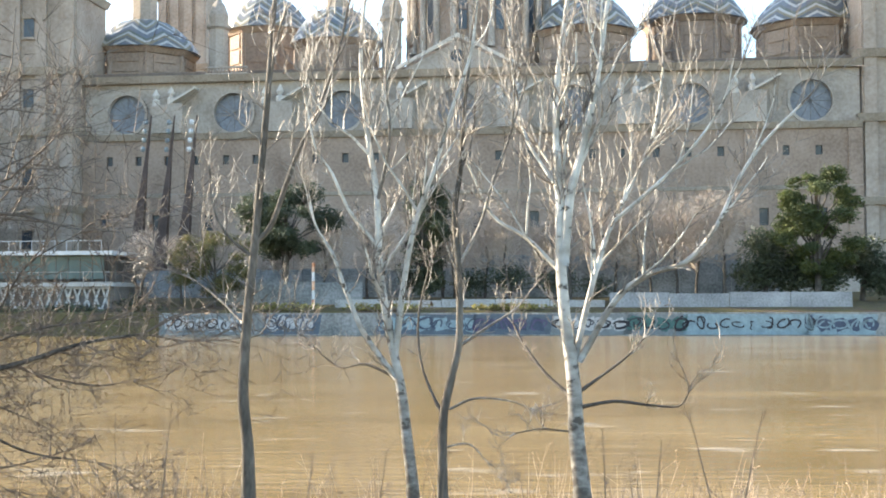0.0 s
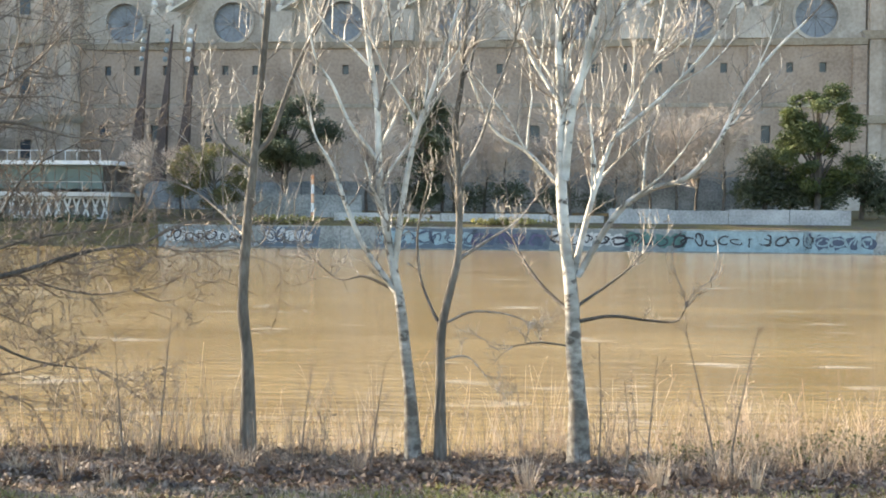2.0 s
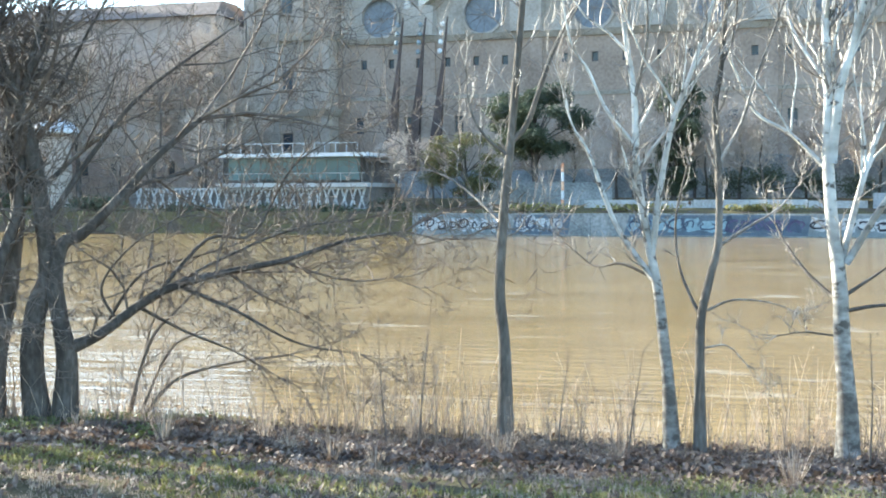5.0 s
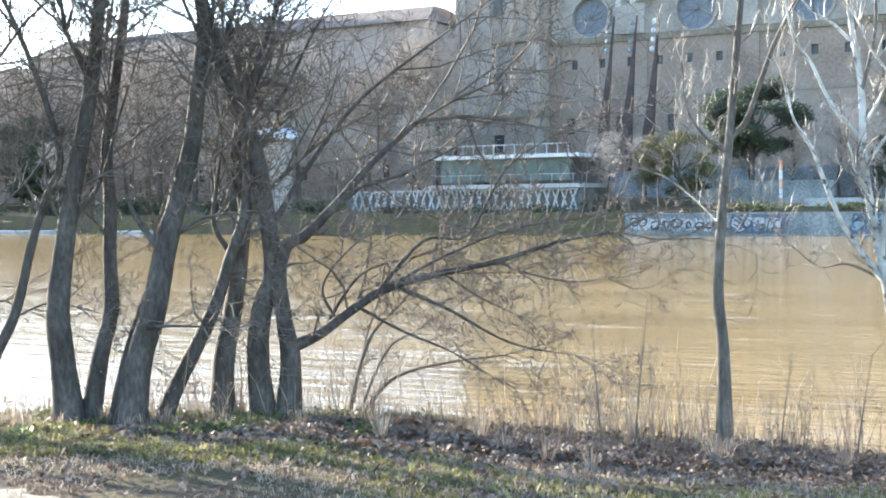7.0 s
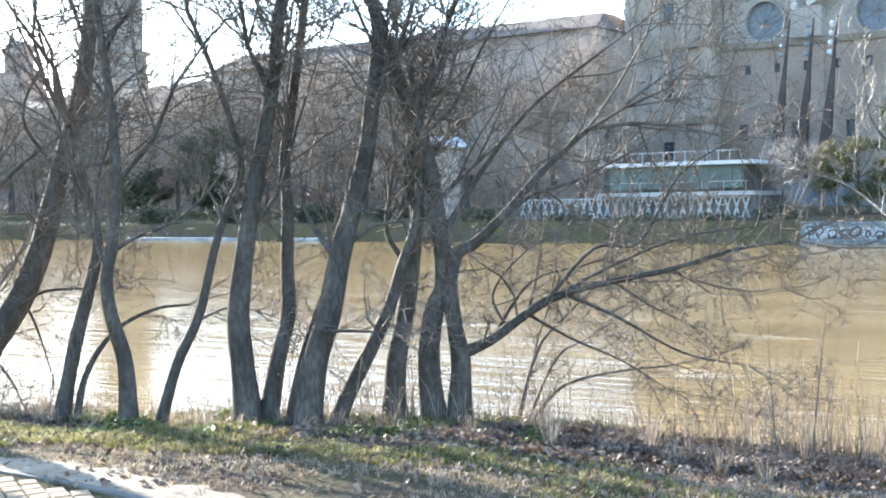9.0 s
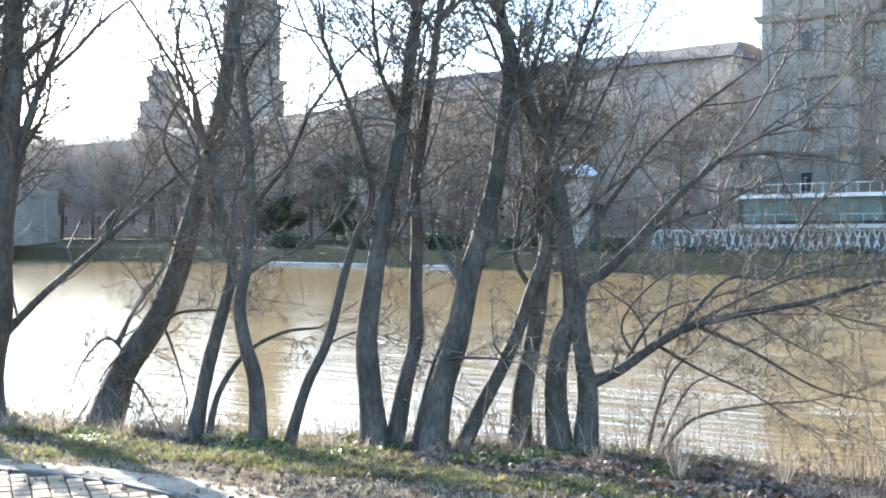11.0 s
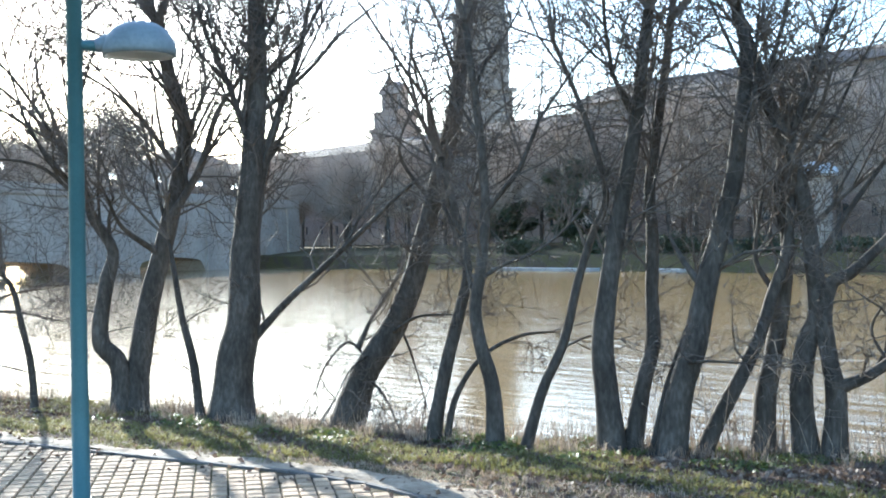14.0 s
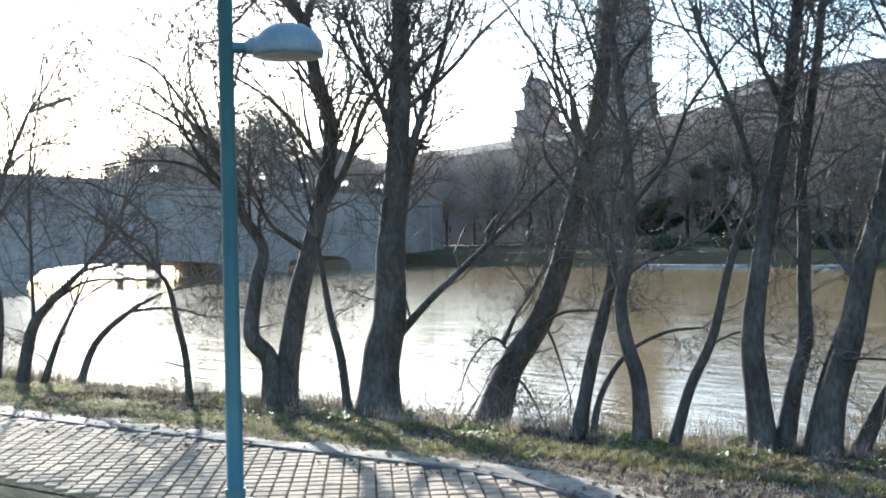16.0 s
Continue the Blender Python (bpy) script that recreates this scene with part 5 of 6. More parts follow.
# --- bank tree
bank_tree('bank', (-9.85, 10.28, -0.20), -43.3, [
    (0.091, 0.029, [(0.00, -0.20), (-0.02, 0.48), (-0.15, 0.99), (-0.21, 1.43), (-0.13, 1.93), (-0.08, 2.67), (-0.13, 3.42), (-0.20, 4.04), (-0.28, 4.72)]),
    (0.026, 0.010, [(-0.13, 1.77), (0.12, 1.92), (0.49, 2.07), (0.87, 2.38), (1.32, 2.99)]),
    (0.029, 0.010, [(-0.20, 1.49), (-0.32, 2.05), (-0.23, 2.74), (0.09, 3.42)]),
    (0.023, 0.006, [(-0.12, 3.36), (-0.39, 3.79), (-0.73, 4.15)]),
])
# --- bank tree
bank_tree('bank', (-10.95, 10.27, -0.20), -46.4, [
    (0.089, 0.034, [(0.00, -0.20), (0.21, 0.61), (0.41, 1.39), (0.50, 1.85), (0.37, 2.51), (0.20, 3.22)]),
    (0.048, 0.010, [(0.19, -0.21), (0.32, 0.27), (0.65, 0.79), (1.11, 1.04), (1.54, 1.09)]),
])
# --- bank tree
bank_tree('bank', (-9.60, 10.40, -0.20), -42.3, [
    (0.064, 0.019, [(0.00, -0.20), (0.26, 0.46), (0.52, 1.03), (0.69, 1.72), (0.85, 2.22), (1.02, 2.67), (0.88, 3.30), (0.69, 3.86), (0.46, 4.42)]),
    (0.019, 0.006, [(0.48, 0.96), (0.83, 1.11), (1.15, 1.07)]),
])
# --- bank tree
bank_tree('bank', (-8.73, 11.00, -0.20), -38.0, [
    (0.138, 0.05, [(0.02, -0.20), (-0.06, 0.45), (-0.10, 1.02), (-0.03, 1.65), (0.07, 2.28), (0.21, 2.97), (0.32, 3.60), (0.39, 4.17), (0.46, 4.73)]),
    (0.096, 0.038, [(0.16, -0.21), (0.33, 0.50), (0.46, 1.01), (0.46, 1.58), (0.48, 2.21), (0.46, 2.78), (0.55, 3.41), (0.67, 4.17), (0.74, 4.74)]),
    (0.026, 0.010, [(0.04, 1.97), (0.36, 2.40), (0.56, 3.04), (0.82, 3.86)]),
    (0.026, 0.006, [(0.32, 3.54), (0.07, 4.04), (-0.16, 4.54)]),
])
# --- bank tree
bank_tree('bank', (-8.07, 11.10, -0.20), -35.5, [
    (0.156, 0.050, [(0.00, -0.20), (0.13, 0.47), (0.30, 1.02), (0.43, 1.65), (0.56, 2.14), (0.73, 2.76), (0.83, 3.51), (0.89, 4.13), (0.79, 4.68)]),
    (0.044, 0.016, [(-0.22, -0.16), (-0.02, 0.47), (0.17, 1.03), (0.37, 1.58)]),
    (0.044, 0.012, [(0.38, 1.68), (0.19, 1.96), (0.07, 2.21), (0.02, 2.64)]),
    (0.031, 0.009, [(0.53, 1.83), (0.81, 2.01), (1.13, 2.07)]),
    (0.028, 0.009, [(0.17, 0.84), (0.42, 0.90), (0.80, 0.92)]),
    (0.031, 0.009, [(0.80, 3.26), (1.02, 3.76), (1.34, 4.25)]),
])
# --- bank tree
bank_tree('bank', (-7.93, 11.36, -0.20), -34.4, [
    (0.095, 0.038, [(-0.00, -0.20), (0.27, 0.19), (0.53, 0.69), (0.73, 1.13), (0.87, 1.57), (1.02, 2.01), (1.09, 2.64)]),
])
# --- bank tree
bank_tree('bank', (-7.44, 12.00, -0.20), -31.3, [
    (0.129, 0.039, [(-0.00, -0.20), (0.03, 0.40), (0.14, 0.97), (0.24, 1.62), (0.29, 2.13), (0.20, 2.65), (0.26, 3.16)]),
    (0.039, 0.013, [(0.12, 1.62), (-0.05, 1.94), (-0.01, 2.39), (0.06, 2.84)]),
])
# --- bank tree
bank_tree('bank', (-6.90, 12.04, -0.20), -29.3, [
    (0.126, 0.044, [(0.00, -0.20), (-0.08, 0.42), (-0.03, 0.99), (0.10, 1.37), (0.05, 2.00), (-0.04, 2.63), (-0.19, 3.17), (-0.40, 3.71), (-0.52, 4.15), (-0.70, 4.65)]),
    (0.051, 0.016, [(-0.17, 3.13), (-0.02, 3.70), (0.17, 4.20), (0.37, 4.70)]),
    (0.038, 0.009, [(0.07, 1.88), (0.59, 2.69), (1.10, 3.31), (1.74, 3.81), (2.25, 4.18)]),
    (0.032, 0.009, [(0.02, 2.26), (0.40, 2.63), (0.79, 2.94), (1.36, 3.25)]),
    (0.028, 0.009, [(-0.13, 3.01), (0.22, 3.32), (0.54, 3.95), (0.87, 4.51)]),
])
# --- bank tree
bank_tree('bank', (-6.66, 12.07, -0.20), -28.4, [
    (0.119, 0.024, [(0.00, -0.20), (0.05, 0.43), (0.00, 0.81), (-0.06, 1.31), (0.02, 1.69), (0.23, 1.81), (0.61, 2.18), (0.99, 2.61), (1.49, 3.05)]),
    (0.075, 0.013, [(0.05, 0.57), (0.40, 0.74), (0.78, 1.02), (1.16, 1.23), (1.73, 1.38), (2.35, 1.50), (3.04, 1.71), (3.67, 1.80)]),
    (0.028, 0.006, [(0.97, 1.11), (1.54, 1.73), (2.04, 1.79), (2.49, 2.53), (3.05, 2.90)]),
    (0.028, 0.006, [(1.22, 1.23), (1.79, 0.97), (2.47, 0.59), (3.16, 0.45)]),
    (0.022, 0.006, [(0.59, 0.83), (0.41, 1.24), (0.73, 1.68), (1.23, 1.99)]),
    (0.022, 0.006, [(0.40, 0.74), (0.85, 1.36), (1.48, 1.54), (2.11, 1.72)]),
    (0.022, 0.006, [(0.78, 1.02), (1.28, 0.73), (1.85, 0.47), (2.35, 0.15)]),
    (0.019, 0.006, [(1.73, 1.38), (2.16, 1.09), (2.66, 0.84)]),
    (0.019, 0.006, [(2.35, 1.50), (2.73, 1.34), (3.29, 1.21), (3.79, 1.23)]),
    (0.025, 0.006, [(1.16, 1.23), (1.73, 1.54), (2.48, 1.84), (3.30, 1.96)]),
    (0.019, 0.006, [(1.48, 1.35), (1.98, 1.35), (2.67, 1.34)]),
])
# --- shrub tree
bank_tree('shrub', (-6.22, 12.56, -0.20), -25.8, [
    (0.026, 0.010, [(0.00, -0.20), (0.30, 0.58), (0.62, 0.96), (1.00, 1.34)]),
    (0.026, 0.006, [(0.16, -0.06), (0.61, 0.16), (1.37, 0.32), (1.88, 0.35), (2.57, 0.50)]),
    (0.019, 0.006, [(0.04, -0.19), (0.23, 0.39), (0.36, 0.84), (0.56, 1.35)]),
    (0.019, 0.006, [(0.10, -0.20), (0.49, 0.45), (0.87, 0.71), (1.44, 1.08)]),
])
# --- bank tree
bank_tree('bank', (-14.20, 9.67, -0.20), -55.3, [
    (0.265, 0.085, [(0.00, -0.20), (0.07, 0.56), (0.20, 1.18), (0.23, 2.03), (0.31, 2.81), (0.37, 3.58), (0.44, 4.59), (0.42, 5.76)]),
    (0.062, 0.016, [(0.31, 0.90), (0.75, 1.40), (1.31, 1.93), (1.87, 2.46), (2.35, 2.92), (2.99, 3.38)]),
    (0.070, 0.023, [(0.41, 2.88), (0.65, 3.81), (0.98, 4.74), (1.19, 5.67)]),
    (0.054, 0.016, [(0.33, 3.50), (0.04, 4.36), (-0.26, 5.06), (-0.40, 5.69)]),
    (0.039, 0.012, [(0.45, 3.97), (1.13, 4.58), (1.61, 5.12), (2.17, 5.58)]),
], 2.2)
# --- bank tree
bank_tree('bank', (-14.48, 9.41, -0.20), -56.6, [
    (0.066, 0.023, [(0.00, -0.20), (-0.10, 0.57), (-0.24, 1.19), (-0.34, 1.82), (-0.41, 2.29)]),
])
# --- bank tree
bank_tree('bank', (-16.16, 9.13, -0.20), -60.2, [
    (0.155, 0.03, [(0.06, -0.20), (0.0, 0.48), (-0.26, 0.87), (-0.17, 1.65), (-0.07, 2.15), (-0.35, 2.65), (-0.49, 3.15), (-0.74, 3.65)]),
    (0.17, 0.07, [(0.17, -0.22), (0.27, 0.47), (0.45, 1.47), (0.63, 2.13), (0.81, 2.88), (0.98, 3.88), (0.77, 4.72), (0.62, 5.47)]),
    (0.067, 0.021, [(0.71, 2.55), (1.16, 3.30), (1.43, 4.13), (1.86, 4.80), (2.14, 5.65)]),
    (0.050, 0.017, [(0.51, 2.14), (0.06, 2.48), (-0.14, 2.90)]),
    (0.050, 0.013, [(0.86, 3.30), (0.42, 3.97), (0.02, 4.39), (-0.47, 4.72)]),
    (0.042, 0.013, [(0.91, 3.63), (1.27, 4.55), (1.12, 5.39)]),
    (0.050, 0.013, [(-0.03, 2.15), (-0.55, 2.99), (-1.14, 3.82), (-1.44, 4.81)]),
    (0.038, 0.008, [(-0.35, 2.65), (-0.99, 3.32), (-1.79, 3.46), (-2.59, 3.34)]),
    (0.038, 0.008, [(-0.42, 2.98), (-1.13, 4.23), (-1.68, 4.89), (-2.31, 5.05)]),
], 2.6)
# --- bank tree
bank_tree('bank', (-17.38, 8.44, -0.20), -63.8, [
    (0.057, 0.026, [(0.00, -0.20), (-0.05, 0.46), (-0.17, 1.06), (-0.28, 1.58), (-0.44, 1.84)]),
])
# --- bank tree
bank_tree('bank', (-22.07, 7.46, -0.20), -71.1, [
    (0.127, 0.042, [(0.00, -0.20), (0.21, 0.74), (0.51, 1.23), (1.10, 1.82)]),
    (0.074, 0.021, [(0.31, -0.22), (0.63, 0.52), (0.94, 1.21)]),
    (0.084, 0.021, [(0.93, -0.27), (1.31, 0.49), (1.97, 1.07), (2.53, 1.36)]),
    (0.037, 0.011, [(0.46, 1.18), (1.14, 1.61), (1.93, 1.64), (2.84, 1.56)]),
    (0.032, 0.011, [(1.97, 1.07), (2.63, 1.10), (3.34, 0.92)]),
    (0.042, 0.011, [(0.26, 0.84), (0.24, 2.14), (0.24, 3.64), (0.50, 5.25)]),
], 3.2)
# --- bank tree
bank_tree('bank', (-23.97, 7.63, -0.20), -72.2, [
    (0.09, 0.026, [(-0.00, -0.20), (0.13, 0.97), (0.00, 2.37), (0.29, 3.76), (0.72, 4.85)]),
    (0.034, 0.011, [(0.23, 3.66), (0.81, 4.20), (1.75, 4.31)]),
], 3.2)
# --- bank tree
bank_tree('bank', (-12.85, 10.50, -0.20), -50.3, [
    (0.19, 0.066, [(0.00, -0.20), (0.30, 0.43), (0.72, 1.09), (1.00, 1.76), (1.16, 2.36), (1.36, 3.10), (1.57, 3.92), (1.70, 4.89), (1.83, 5.63)]),
    (0.045, 0.026, [(0.23, 0.80), (0.40, 1.16)]),
    (0.030, 0.008, [(0.61, 0.94), (0.99, 1.24), (1.51, 1.30)]),
    (0.026, 0.008, [(0.41, 0.57), (0.12, 0.88), (-0.19, 0.58), (-0.34, 0.21)]),
    (0.026, 0.008, [(0.34, 0.42), (0.56, 0.20), (0.77, -0.26)]),
    (0.023, 0.008, [(0.76, 1.17), (0.94, 0.71), (1.11, 0.11)]),
    (0.023, 0.008, [(0.53, 0.80), (0.15, 0.58), (-0.08, 0.21)]),
    (0.034, 0.011, [(1.24, 2.73), (0.81, 3.41), (1.13, 4.23)]),
], 1.3)


# ---- weeds, grass and leaf litter, clear of the path ----
PD = Vector((1.0, 0.25)).normalized()       # along the path
PN = Vector((PD.y, -PD.x))                   # towards the camera
P0 = Vector((-13.0, 6.3))
WIDTH = 2.75


def bend(s):
    """How far the path turns aside beyond its straight stretch."""
    return max(0.0, s - 3.6) ** 1.5 * 0.2


def weeds(name, label, m, x0, x1, d0, d1, count, h0, h1, seed, heads=0.0, lean=0.18, r=0.004):
    """Thin dry stems with side shoots and seed heads, scattered along the brink."""
    rng = random.Random(seed)
    g = Geo()
    for _ in range(count):
        x = rng.uniform(x0, x1)
        y = edge(x) + rng.uniform(d0, d1)
        if noise.noise((x * 0.7, seed * 3.3, 0.5)) < -0.32 + 0.5 * (rng.random() - 0.5):
            continue
        z = near_z(x, y) - 0.02
        h = rng.uniform(h0, h1) * (0.5 + rng.random() * 0.6)
        d = Vector((rng.gauss(0, lean), rng.gauss(0, lean), 1)).normalized()
        p = Vector((x, y, z))
        q = p + d * h * 0.55
        e = q + (d + Vector((rng.gauss(0, .15), rng.gauss(0, .15), -0.05))).normalized() * h * 0.45
        g.tube([p, q, e], [r, r * 0.7, r * 0.3], 3, cap=False)
        for _k in range(rng.randint(0, 4)):
            f = rng.uniform(0.3, 0.95)
            s = p.lerp(e, f)
            w = Vector((rng.gauss(0, 1), rng.gauss(0, 1), rng.uniform(0.2, 1.2))).normalized() * h * rng.uniform(0.08, 0.22)
            g.tube([s, s + w], [r * 0.5, r * 0.25], 3, cap=False)
            if rng.random() < heads:
                c = s + w
                a, b = Vector((rng.gauss(0, 1), rng.gauss(0, 1), rng.gauss(0, 1))).normalized() * 0.016, Vector((rng.gauss(0, 1), 0, rng.gauss(0, 1))).normalized() * 0.011
                g.add([c - a, c + b, c + a, c - b], [(0, 1, 2, 3)])
    single(name, g, m, (0.0, edge(0), -0.2), label, "weeds", kind="stuff")


def sand(s):
    """Width of the trodden sandy rim along the path."""
    return 0.62 + 0.4 * noise.noise((s * 0.8, 2.0, 0)) + 0.2 * noise.noise((s * 3, 5.0, 0))


def on_path(x, y):
    """Whether a spot lies on the paved path or its sandy rim."""
    r = Vector((x, y)) - P0
    s, o = r.dot(PD), r.dot(PN)
    return s < 9.5 and -sand(s) * 0.7 - 0.12 * noise.noise((x * 3, y * 3, 0.0)) < o - bend(s) < WIDTH


def leafy(x, y):
    """How thickly dead leaves smother the grass: most on the brow of the bank under the young poplars."""
    d = y - edge(x) + 0.35 * noise.noise((x * 0.8, y * 0.8, 4.0))
    d -= 0.45 * noise.noise((x * 0.5, 2.0, 9.0))
    return (0.93 - 0.3 * min(1.0, max(0.0, x - 0.3))) * min(1.0, max(0.0, (x + 7.2) / 1.6)) * min(1.0, max(0.0, (d + 2.9) / 0.5)) * min(1.0, max(0.0, (-0.15 - d) / 0.3))


def blades(name, label, m, x0, x1, d0, d1, tufts, per, h, seed, patch=0.0, wide=0.004):
    """Grass tufts of bent, tapering blades."""
    rng = random.Random(seed)
    g = Geo()
    for _ in range(tufts):
        x = rng.uniform(x0, x1)
        y = edge(x) + rng.uniform(d0, d1)
        if noise.noise((x * 0.45, y * 0.8, seed * 1.1)) < patch or on_path(x, y) or (patch > -0.9 and rng.random() < leafy(x, y)):
            continue
        z = near_z(x, y) - 0.01
        hh = h * rng.uniform(0.45, 1.25)
        for _k in range(per):
            a = rng.uniform(0, 2 * math.pi)
            o = Vector((math.cos(a), math.sin(a), 0))
            p = Vector((x, y, z)) + o * rng.uniform(0, 0.05)
            q = p + o * hh * rng.uniform(0.1, 0.4) + Vector((0, 0, hh * rng.uniform(0.5, 0.8)))
            e = q + o * hh * rng.uniform(0.2, 0.6) + Vector((0, 0, hh * rng.uniform(-0.1, 0.3)))
            w = Vector((-o.y, o.x, 0)) * wide
            g.add([p - w, p + w, q + w * 0.7, q - w * 0.7, e], [(0, 1, 2, 3), (3, 2, 4)])
    single(name, g, m, (0.0, edge(0) - 1, -0.2), label, "grass", kind="stuff")


weeds("dry_weeds", "tall dry brown weed stalks along the water's edge", M_STRAW, -9, 7, -0.7, 0.9, 900, 0.45, 1.15, 11, 0.6, 0.16, 0.0055)
weeds("dry_weeds", "short dense dry stalks along the water's edge", M_STRAW, -26, 9, -0.5, 0.7, 6000, 0.15, 0.55, 12, 0.3)
weeds("dark_weeds", "dark leafless stalks with seed heads on the bank", M_TWIG, -7, 6, -1.2, 0.5, 260, 0.7, 1.5, 13, 0.9, 0.12, 0.005)
weeds("dark_weeds", "low tangle of dark dead stems among the leaves", M_TWIG, -7.5, 6, -2.1, 0.0, 2600, 0.12, 0.34, 22, 0.2, 0.6, 0.004)
weeds("bramble", "tangled pale bramble on the bank", M_STRAW, 2.6, 7.5, -1.3, 0.6, 1700, 0.3, 0.8, 14, 0.5, 0.5)
blades("straw_grass", "tufts of dry straw-coloured grass on the bank", M_STRAW, -24, 9, -1.4, 0.7, 1900, 8, 0.26, 15, -0.1)
blades("straw_grass", "loose pale tussocks standing in the leaf litter", M_STRAW, -7, 6, -3.0, -1.0, 22, 34, 0.36, 23, -1.0, 0.004)
blades("green_grass", "patchy green grass on the bank", M_GRASS, -30, 9, -5.6, 0.0, 30000, 6, 0.07, 16, -0.12, 0.006)
blades("dry_turf", "short withered turf on the bank", M_STRAW, -24, 9, -6.4, 0.0, 38000, 4, 0.055, 17, -0.4, 0.005)
blades("green_grass", "sunlit green grass under the trees", M_GRASS, -26, -5, -3.2, 0.0, 14000, 6, 0.1, 19, -0.05, 0.006)


def litter():
    rng = random.Random(18)
    g = Geo()
    for _ in range(42000):
        x = rng.uniform(-8, 8) if rng.random() < 0.74 else rng.uniform(-20, -7)
        y = edge(x) + (rng.triangular(-3.3, 0.0, -1.3) if rng.random() < 0.82 else rng.uniform(-5.0, 0.0))
        heap = leafy(x, y)
        z = near_z(x, y) + rng.uniform(0.005, 0.04) + heap * 0.06 * max(0.0, noise.noise((x * 2.4, y * 2.4, 7.0)) + 0.4)
        a = rng.uniform(0, 2 * math.pi)
        s = rng.uniform(0.016, 0.046)
        o = Vector((math.cos(a), math.sin(a), rng.gauss(0, 0.55))) * s
        b = Vector((-math.sin(a), math.cos(a), rng.gauss(0, 0.55))) * s * 0.65
        c = Vector((x, y, z))
        g.add([c - o, c + b + Vector((0, 0, s * 0.3)), c + o, c - b + Vector((0, 0, s * 0.3))], [(0, 1, 2), (0, 2, 3)])
    single("leaf_litter", g, M_LITTER, (0, edge(0) - 1, -0.2), "curled brown dead leaves strewn over the bank", "leaves", kind="stuff")


litter()


def ground_ivy():
    """Small green leaves in patches round the feet of the willows."""
    rng = random.Random(27)
    g = Geo()
    for _ in range(26000):
        x = rng.uniform(-16, -5.2)
        y = edge(x) + rng.triangular(-2.2, 0.1, -0.6)
        n = noise.noise((x * 1.1, y * 1.1, 3.0))
        if n < 0.08:
            continue
        c = Vector((x, y, near_z(x, y) + rng.uniform(0.01, 0.05 + 0.22 * n)))
        a = rng.uniform(0, 2 * math.pi)
        s = rng.uniform(0.012, 0.034)
        o = Vector((math.cos(a), math.sin(a), rng.gauss(0, 0.5))) * s
        b = Vector((-math.sin(a), math.cos(a), rng.gauss(0, 0.5))) * s * 0.8
        g.add([c - o, c + b, c + o, c - b], [(0, 1, 2, 3)])
    single("ground_ivy", g, M_IVY, (-9, edge(-9) - 1, -0.2), "patches of low green ivy leaves under the willows", "ivy", kind="stuff")


ground_ivy()
for k, (x, y, rx, rz) in enumerate([(3.0, 12.5, 0.9, 0.26), (4.2, 12.4, 1.2, 0.34), (5.6, 12.6, 1.3, 0.4)]):
    acc = Geo()
    leaf_clump(random.Random(80 + k), acc, (x, y, near_z(x, y) + 0.05), rx, 0.6, rz, int(5200 * rx * rz), 0.03)
    single("ivy_mound", acc, M_BUSH, (x, y, near_z(x, y)), "low mound of ivy and bramble leaves on the brink", "ivy", kind="stuff")


# ---- saplings standing alone on the bank ----
def sapling(x, y, h, lean, seed):
    rng = random.Random(seed)
    z = near_z(x, y)
    t = thing("sapling", (x, y, z), "thin leafless sapling on the bank", "sapling", group="saplings on the bank")
    pts = smooth_path([Vector((x, y, z - 0.1)), Vector((x + lean * 0.4 + rng.gauss(0, .02), y, z + h * 0.45)), Vector((x + lean, y, z + h))], 4)
    part("stem", Geo().tube(pts, [0.012 - 0.009 * i / (len(pts) - 1) for i in range(len(pts))], 5), M_TWIG, t, smooth=True)
    g = Geo()
    for _ in range(5):
        k = rng.randint(3, len(pts) - 1)
        branch_out(rng, g, pts[k], Vector((rng.gauss(0, .6), rng.gauss(0, .6), 1)), h * 0.2, 0.004, 1, 0.4, 0, 3, (3, 2), 0.5)
    part("shoot", g, M_TWIG, t, kind="stuff")


sapling(1.48, 11.6, 1.25, 0.0, 1)
sapling(1.62, 10.9, 0.92, 0.0, 2)
sapling(1.81, 10.9, 1.15, 0.1, 3)
sapling(2.6, 11.2, 1.4, 0.28, 4)
sapling(2.56, 11.2, 1.3, -0.33, 5)
sapling(-0.7, 11.9, 1.05, 0.16, 6)
sapling(-1.4, 12.3, 0.9, 0.1, 7)
sapling(-2.75, 11.9, 1.5, 0.15, 8)
sapling(-3.1, 12.1, 1.2, -0.1, 9)

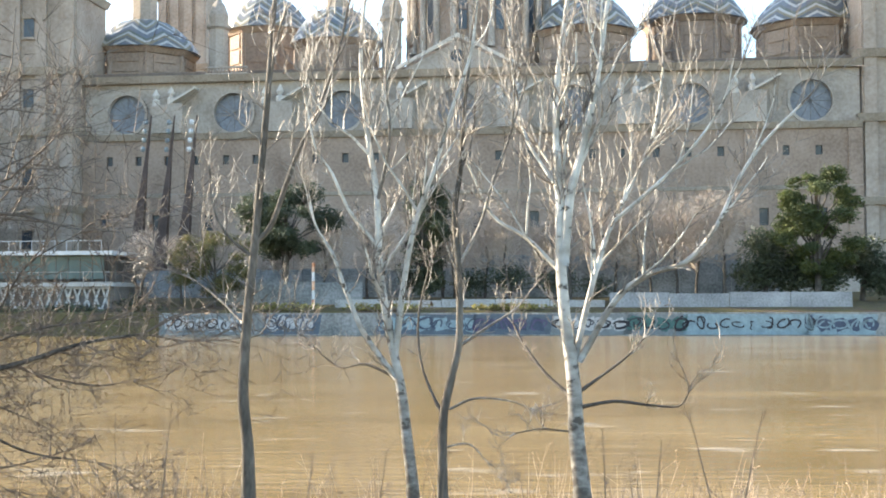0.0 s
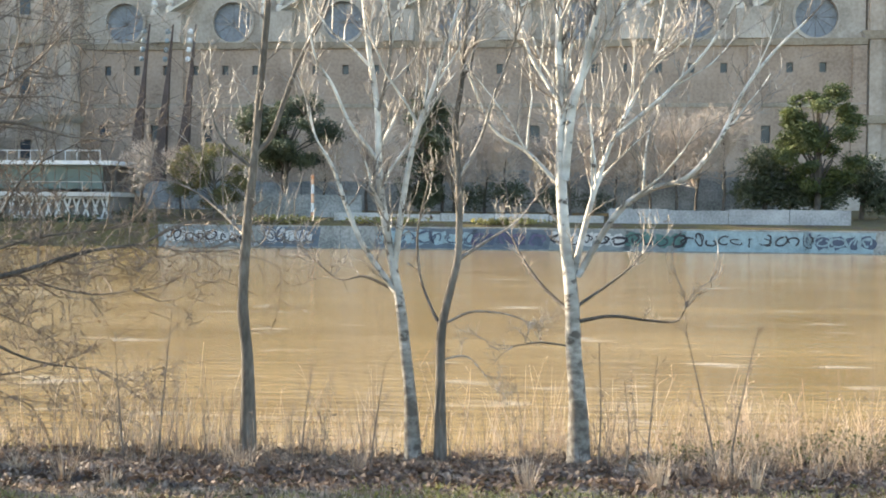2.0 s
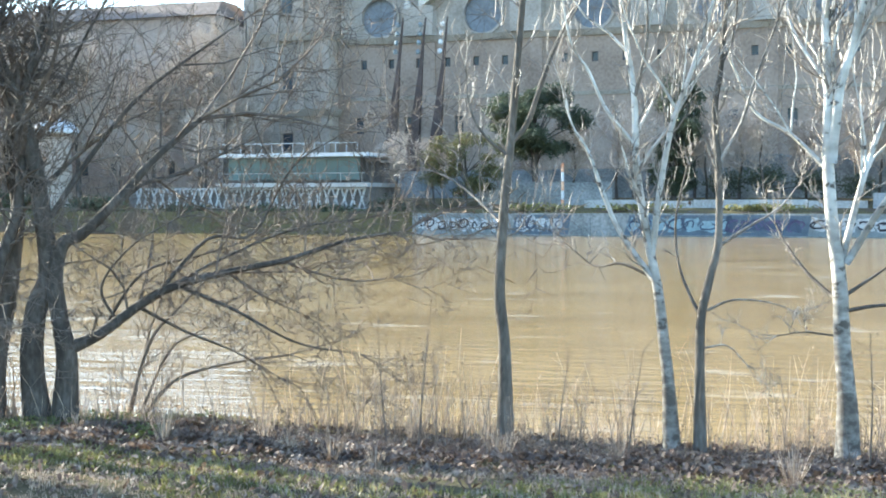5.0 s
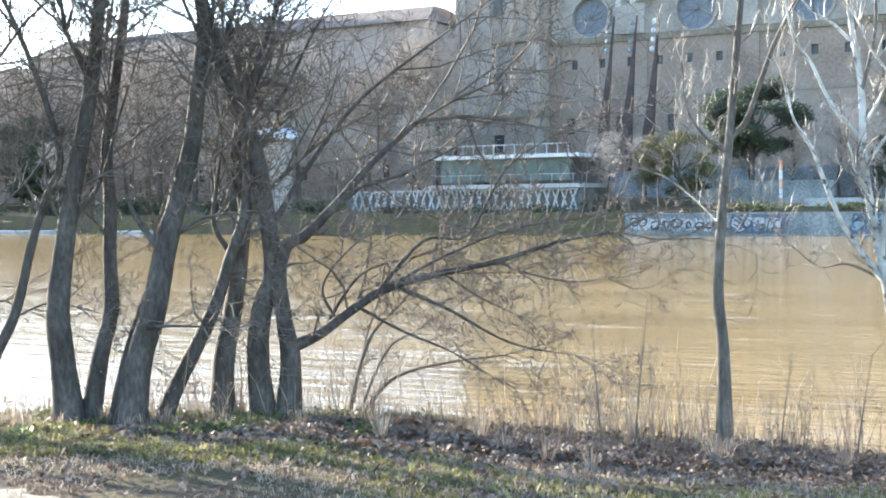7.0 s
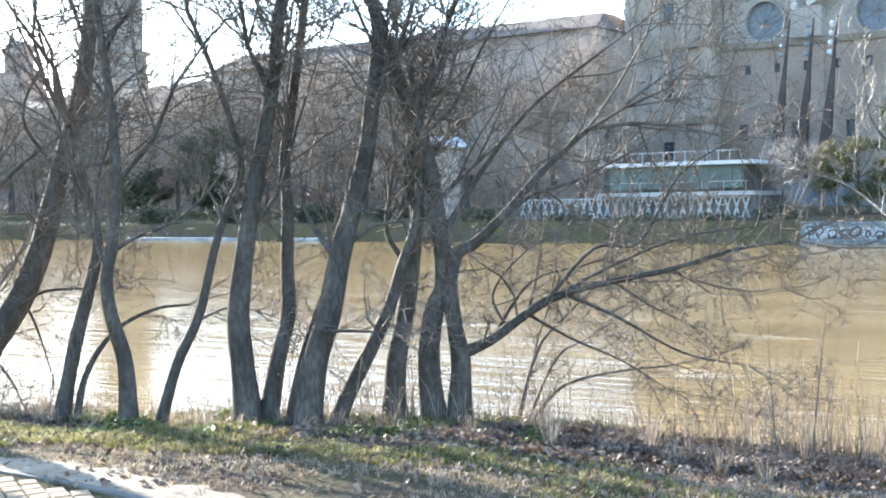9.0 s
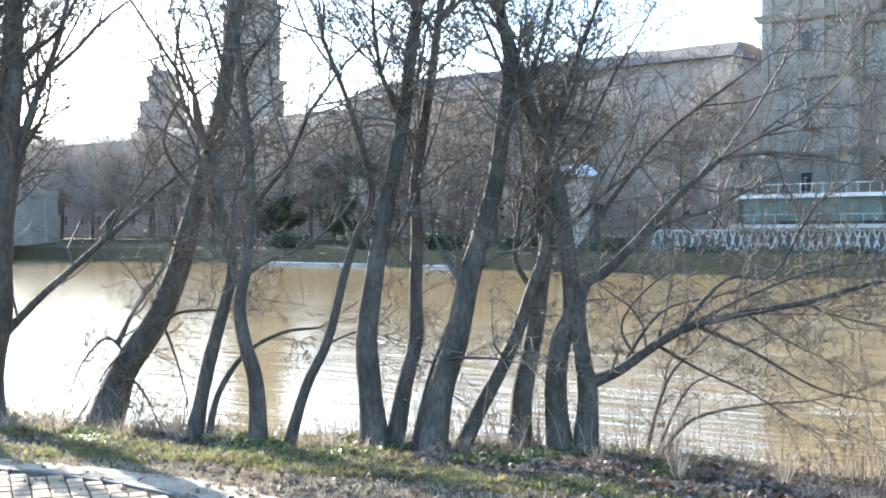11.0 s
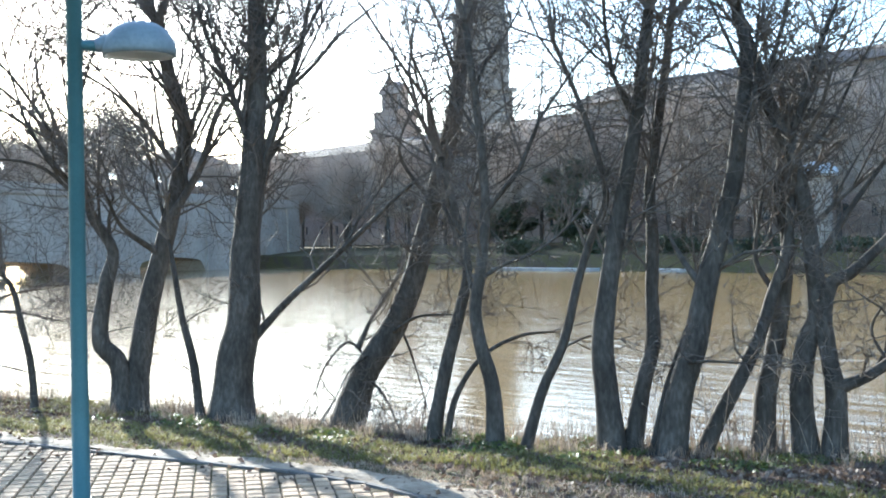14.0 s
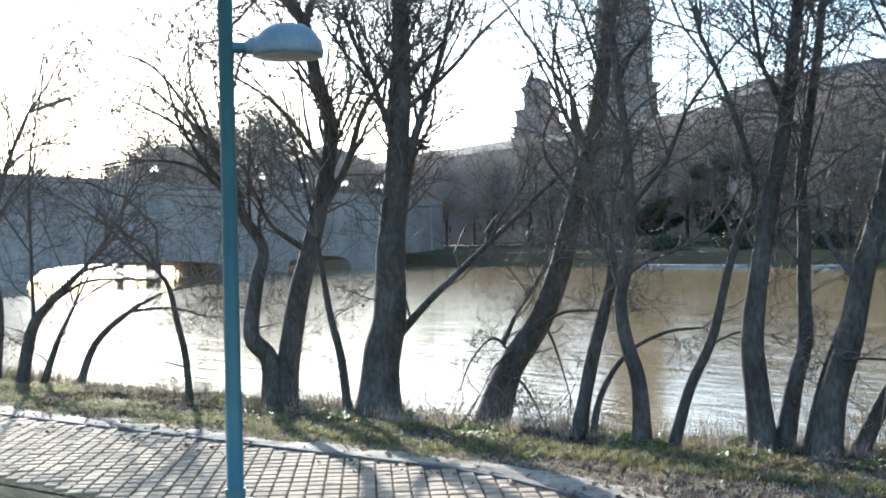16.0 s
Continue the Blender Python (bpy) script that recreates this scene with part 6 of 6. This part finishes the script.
# ---- lamp post on the path ----
def lamp_post():
    x, y = -9.54, 4.98
    t = thing("street_lamp", (x, y, 0), "teal steel lamp post with a domed lantern on an arm", "street lamp")
    pole = part("pole", Geo().tube([(x, y, -0.05), (x, y, 0.9), (x, y, 1.0), (x, y, 5.2)], [0.072, 0.072, 0.068, 0.062], 16), M_TEAL, t, "teal painted steel pole", smooth=True)
    part("base_flange", Geo().lathe(x, y, [(0.16, 0), (0.16, 0.02), (0.085, 0.03), (0.085, 0.12)], 16), M_TEAL, t)
    d = Vector((0.42, 0.91, 0)).normalized()
    h = Vector((x, y, 3.84))
    part("side_arm", Geo().tube([h, h + d * 0.28], [0.042, 0.05], 10), M_TEAL, t, smooth=True)
    c = h + d * 0.52
    part("collar", Geo().tube([h + d * 0.16, h + d * 0.26 + Vector((0, 0, 0.02)), h + d * 0.4 + Vector((0, 0, 0.04))], [0.05, 0.085, 0.13], 12), M_SHADE, t, smooth=True)
    part("shade", Geo().lathe(c.x, c.y, [(0.3, 3.77), (0.31, 3.81), (0.29, 3.9), (0.235, 3.98), (0.15, 4.035), (0.06, 4.055), (0.005, 4.06)], 24), M_SHADE, t, "grey domed lamp shell", smooth=True)
    part("lens", Geo().lathe(c.x, c.y, [(0.02, 3.745), (0.26, 3.76), (0.29, 3.78)], 24), M_LENS, t, "milky glass diffuser", smooth=True)


lamp_post()

# ---- paved path: pavers laid at an angle ----
path_thing = thing("paved_path", (-13, 6.0, 0), "footpath of worn beige concrete pavers laid diagonally", "path", kind="structure")


def pz(s, o, z):
    q = P0 + PD * s + PN * (o + bend(s))
    return (q.x, q.y, z)


bed = Geo()
for i in range(46):
    a, b = -14 + i * 0.5, -13.5 + i * 0.5
    bed.add([pz(a, 0, 0.012), pz(a, WIDTH, 0.012), pz(b, WIDTH, 0.012), pz(b, 0, 0.012)], [(0, 1, 2, 3)])
part("bedding", bed, M_EARTH, path_thing, "dark earth between the pavers")
# dusty strip between kerb and grass
strip = Geo()
rng = random.Random(21)
ROWS_ACROSS = 9
for i in range(231):
    s = -14 + i * 0.1
    w = sand(s)
    for k in range(ROWS_ACROSS):
        o = -0.08 - (w + 0.25) * k / (ROWS_ACROSS - 1)
        q = pz(s, o, 0)
        fade = k / (ROWS_ACROSS - 1)
        z = near_z(q[0], q[1]) + 0.028 - 0.05 * fade ** 2 + 0.03 * noise.noise((q[0] * 2.2, q[1] * 2.2, 1.0)) + 0.022 * noise.noise((q[0] * 7, q[1] * 7, 2.0))
        strip.v.append((q[0], q[1], z))
for i in range(230):
    for k in range(ROWS_ACROSS - 1):
        a = i * ROWS_ACROSS + k
        strip.f.append((a, a + ROWS_ACROSS, a + ROWS_ACROSS + 1, a + 1))
single("dust_strip", strip, M_SOIL, (-13, 6.9, 0), "strip of pale trodden sand beside the path", "sand", smooth=True, kind="structure")
near = Geo()
near.add([pz(-14, WIDTH, 0.016), pz(-1, WIDTH, 0.016), pz(-1, WIDTH + 3, 0.016), pz(-14, WIDTH + 3, 0.016)], [(0, 3, 2, 1)])
single("dirt_verge", near, M_SOIL, (-13, 3.5, 0), "bare brown dirt beside the path", "dirt", kind="structure")
for i in range(22):
    s = -13.5 + i * 1.0
    o = rng.gauss(0, 0.008)
    part("kerb", Geo().hull([pz(s, -0.08 + o, -0.1), pz(s + 0.985, -0.08 + o, -0.1), pz(s + 0.985, 0.0, -0.1), pz(s, 0.0, -0.1)], [pz(s, -0.075 + o, 0.034), pz(s + 0.985, -0.075 + o, 0.034), pz(s + 0.985, -0.005, 0.034), pz(s, -0.005, 0.034)]), M_DARKSTONE, path_thing)

TA = radians(-55.6)
LX, LY = Vector((math.cos(-TA), math.sin(-TA))), Vector((math.sin(TA), math.cos(TA)))
PW, PL, GAP = 0.152, 0.2, 0.017
tile = Geo()
a, b, e = PW / 2 - GAP / 2, PL / 2 - 0.026, 0.008
tile.hull([(-a, -b, -0.03), (a, -b, -0.03), (a, b, -0.03), (-a, b, -0.03)], [(-a, -b, 0.022), (a, -b, 0.022), (a, b, 0.022), (-a, b, 0.022)])
tile.add([(-a, -b, 0.022), (a, -b, 0.022), (a, b, 0.022), (-a, b, 0.022), (-a + e, -b + e, 0.029), (a - e, -b + e, 0.029), (a - e, b - e, 0.029), (-a + e, b - e, 0.029)], [(0, 1, 5, 4), (1, 2, 6, 5), (2, 3, 7, 6), (3, 0, 4, 7), (4, 5, 6, 7)])
tile_mesh = mesh_of("paver", tile, M_PAVER)
spots = []
for i in range(-140, 141):
    for j in range(-110, 111):
        q = P0 + LX * (i * PW) + LY * (j * PL)
        r = q - P0
        s, o = r.dot(PD), r.dot(PN)
        if -9 < s < 7.5 and 0.1 < o - bend(s) < WIDTH - 0.1:
            spots.append((abs(s - 2.2), q))
spots.sort(key=lambda k: k[0])
turn = Matrix.Rotation(-TA, 4, "Z")
rest = Geo()
for k, (_, q) in enumerate(spots):
    m = Matrix.Translation((q.x, q.y, rng.gauss(0.0, 0.0025))) @ turn @ Euler((rng.gauss(0, 0.012), rng.gauss(0, 0.012), rng.gauss(0, 0.012))).to_matrix().to_4x4()
    if k < 300:
        ob = new("paver", tile_mesh)
        ob.parent = path_thing
        ob.matrix_local = Matrix.Translation(-Vector(ORIGIN[path_thing])) @ m
    else:
        rest.add([m @ Vector(v) for v in tile.v], tile.f)
part("pavers", rest, M_PAVER, path_thing, kind="stuff")
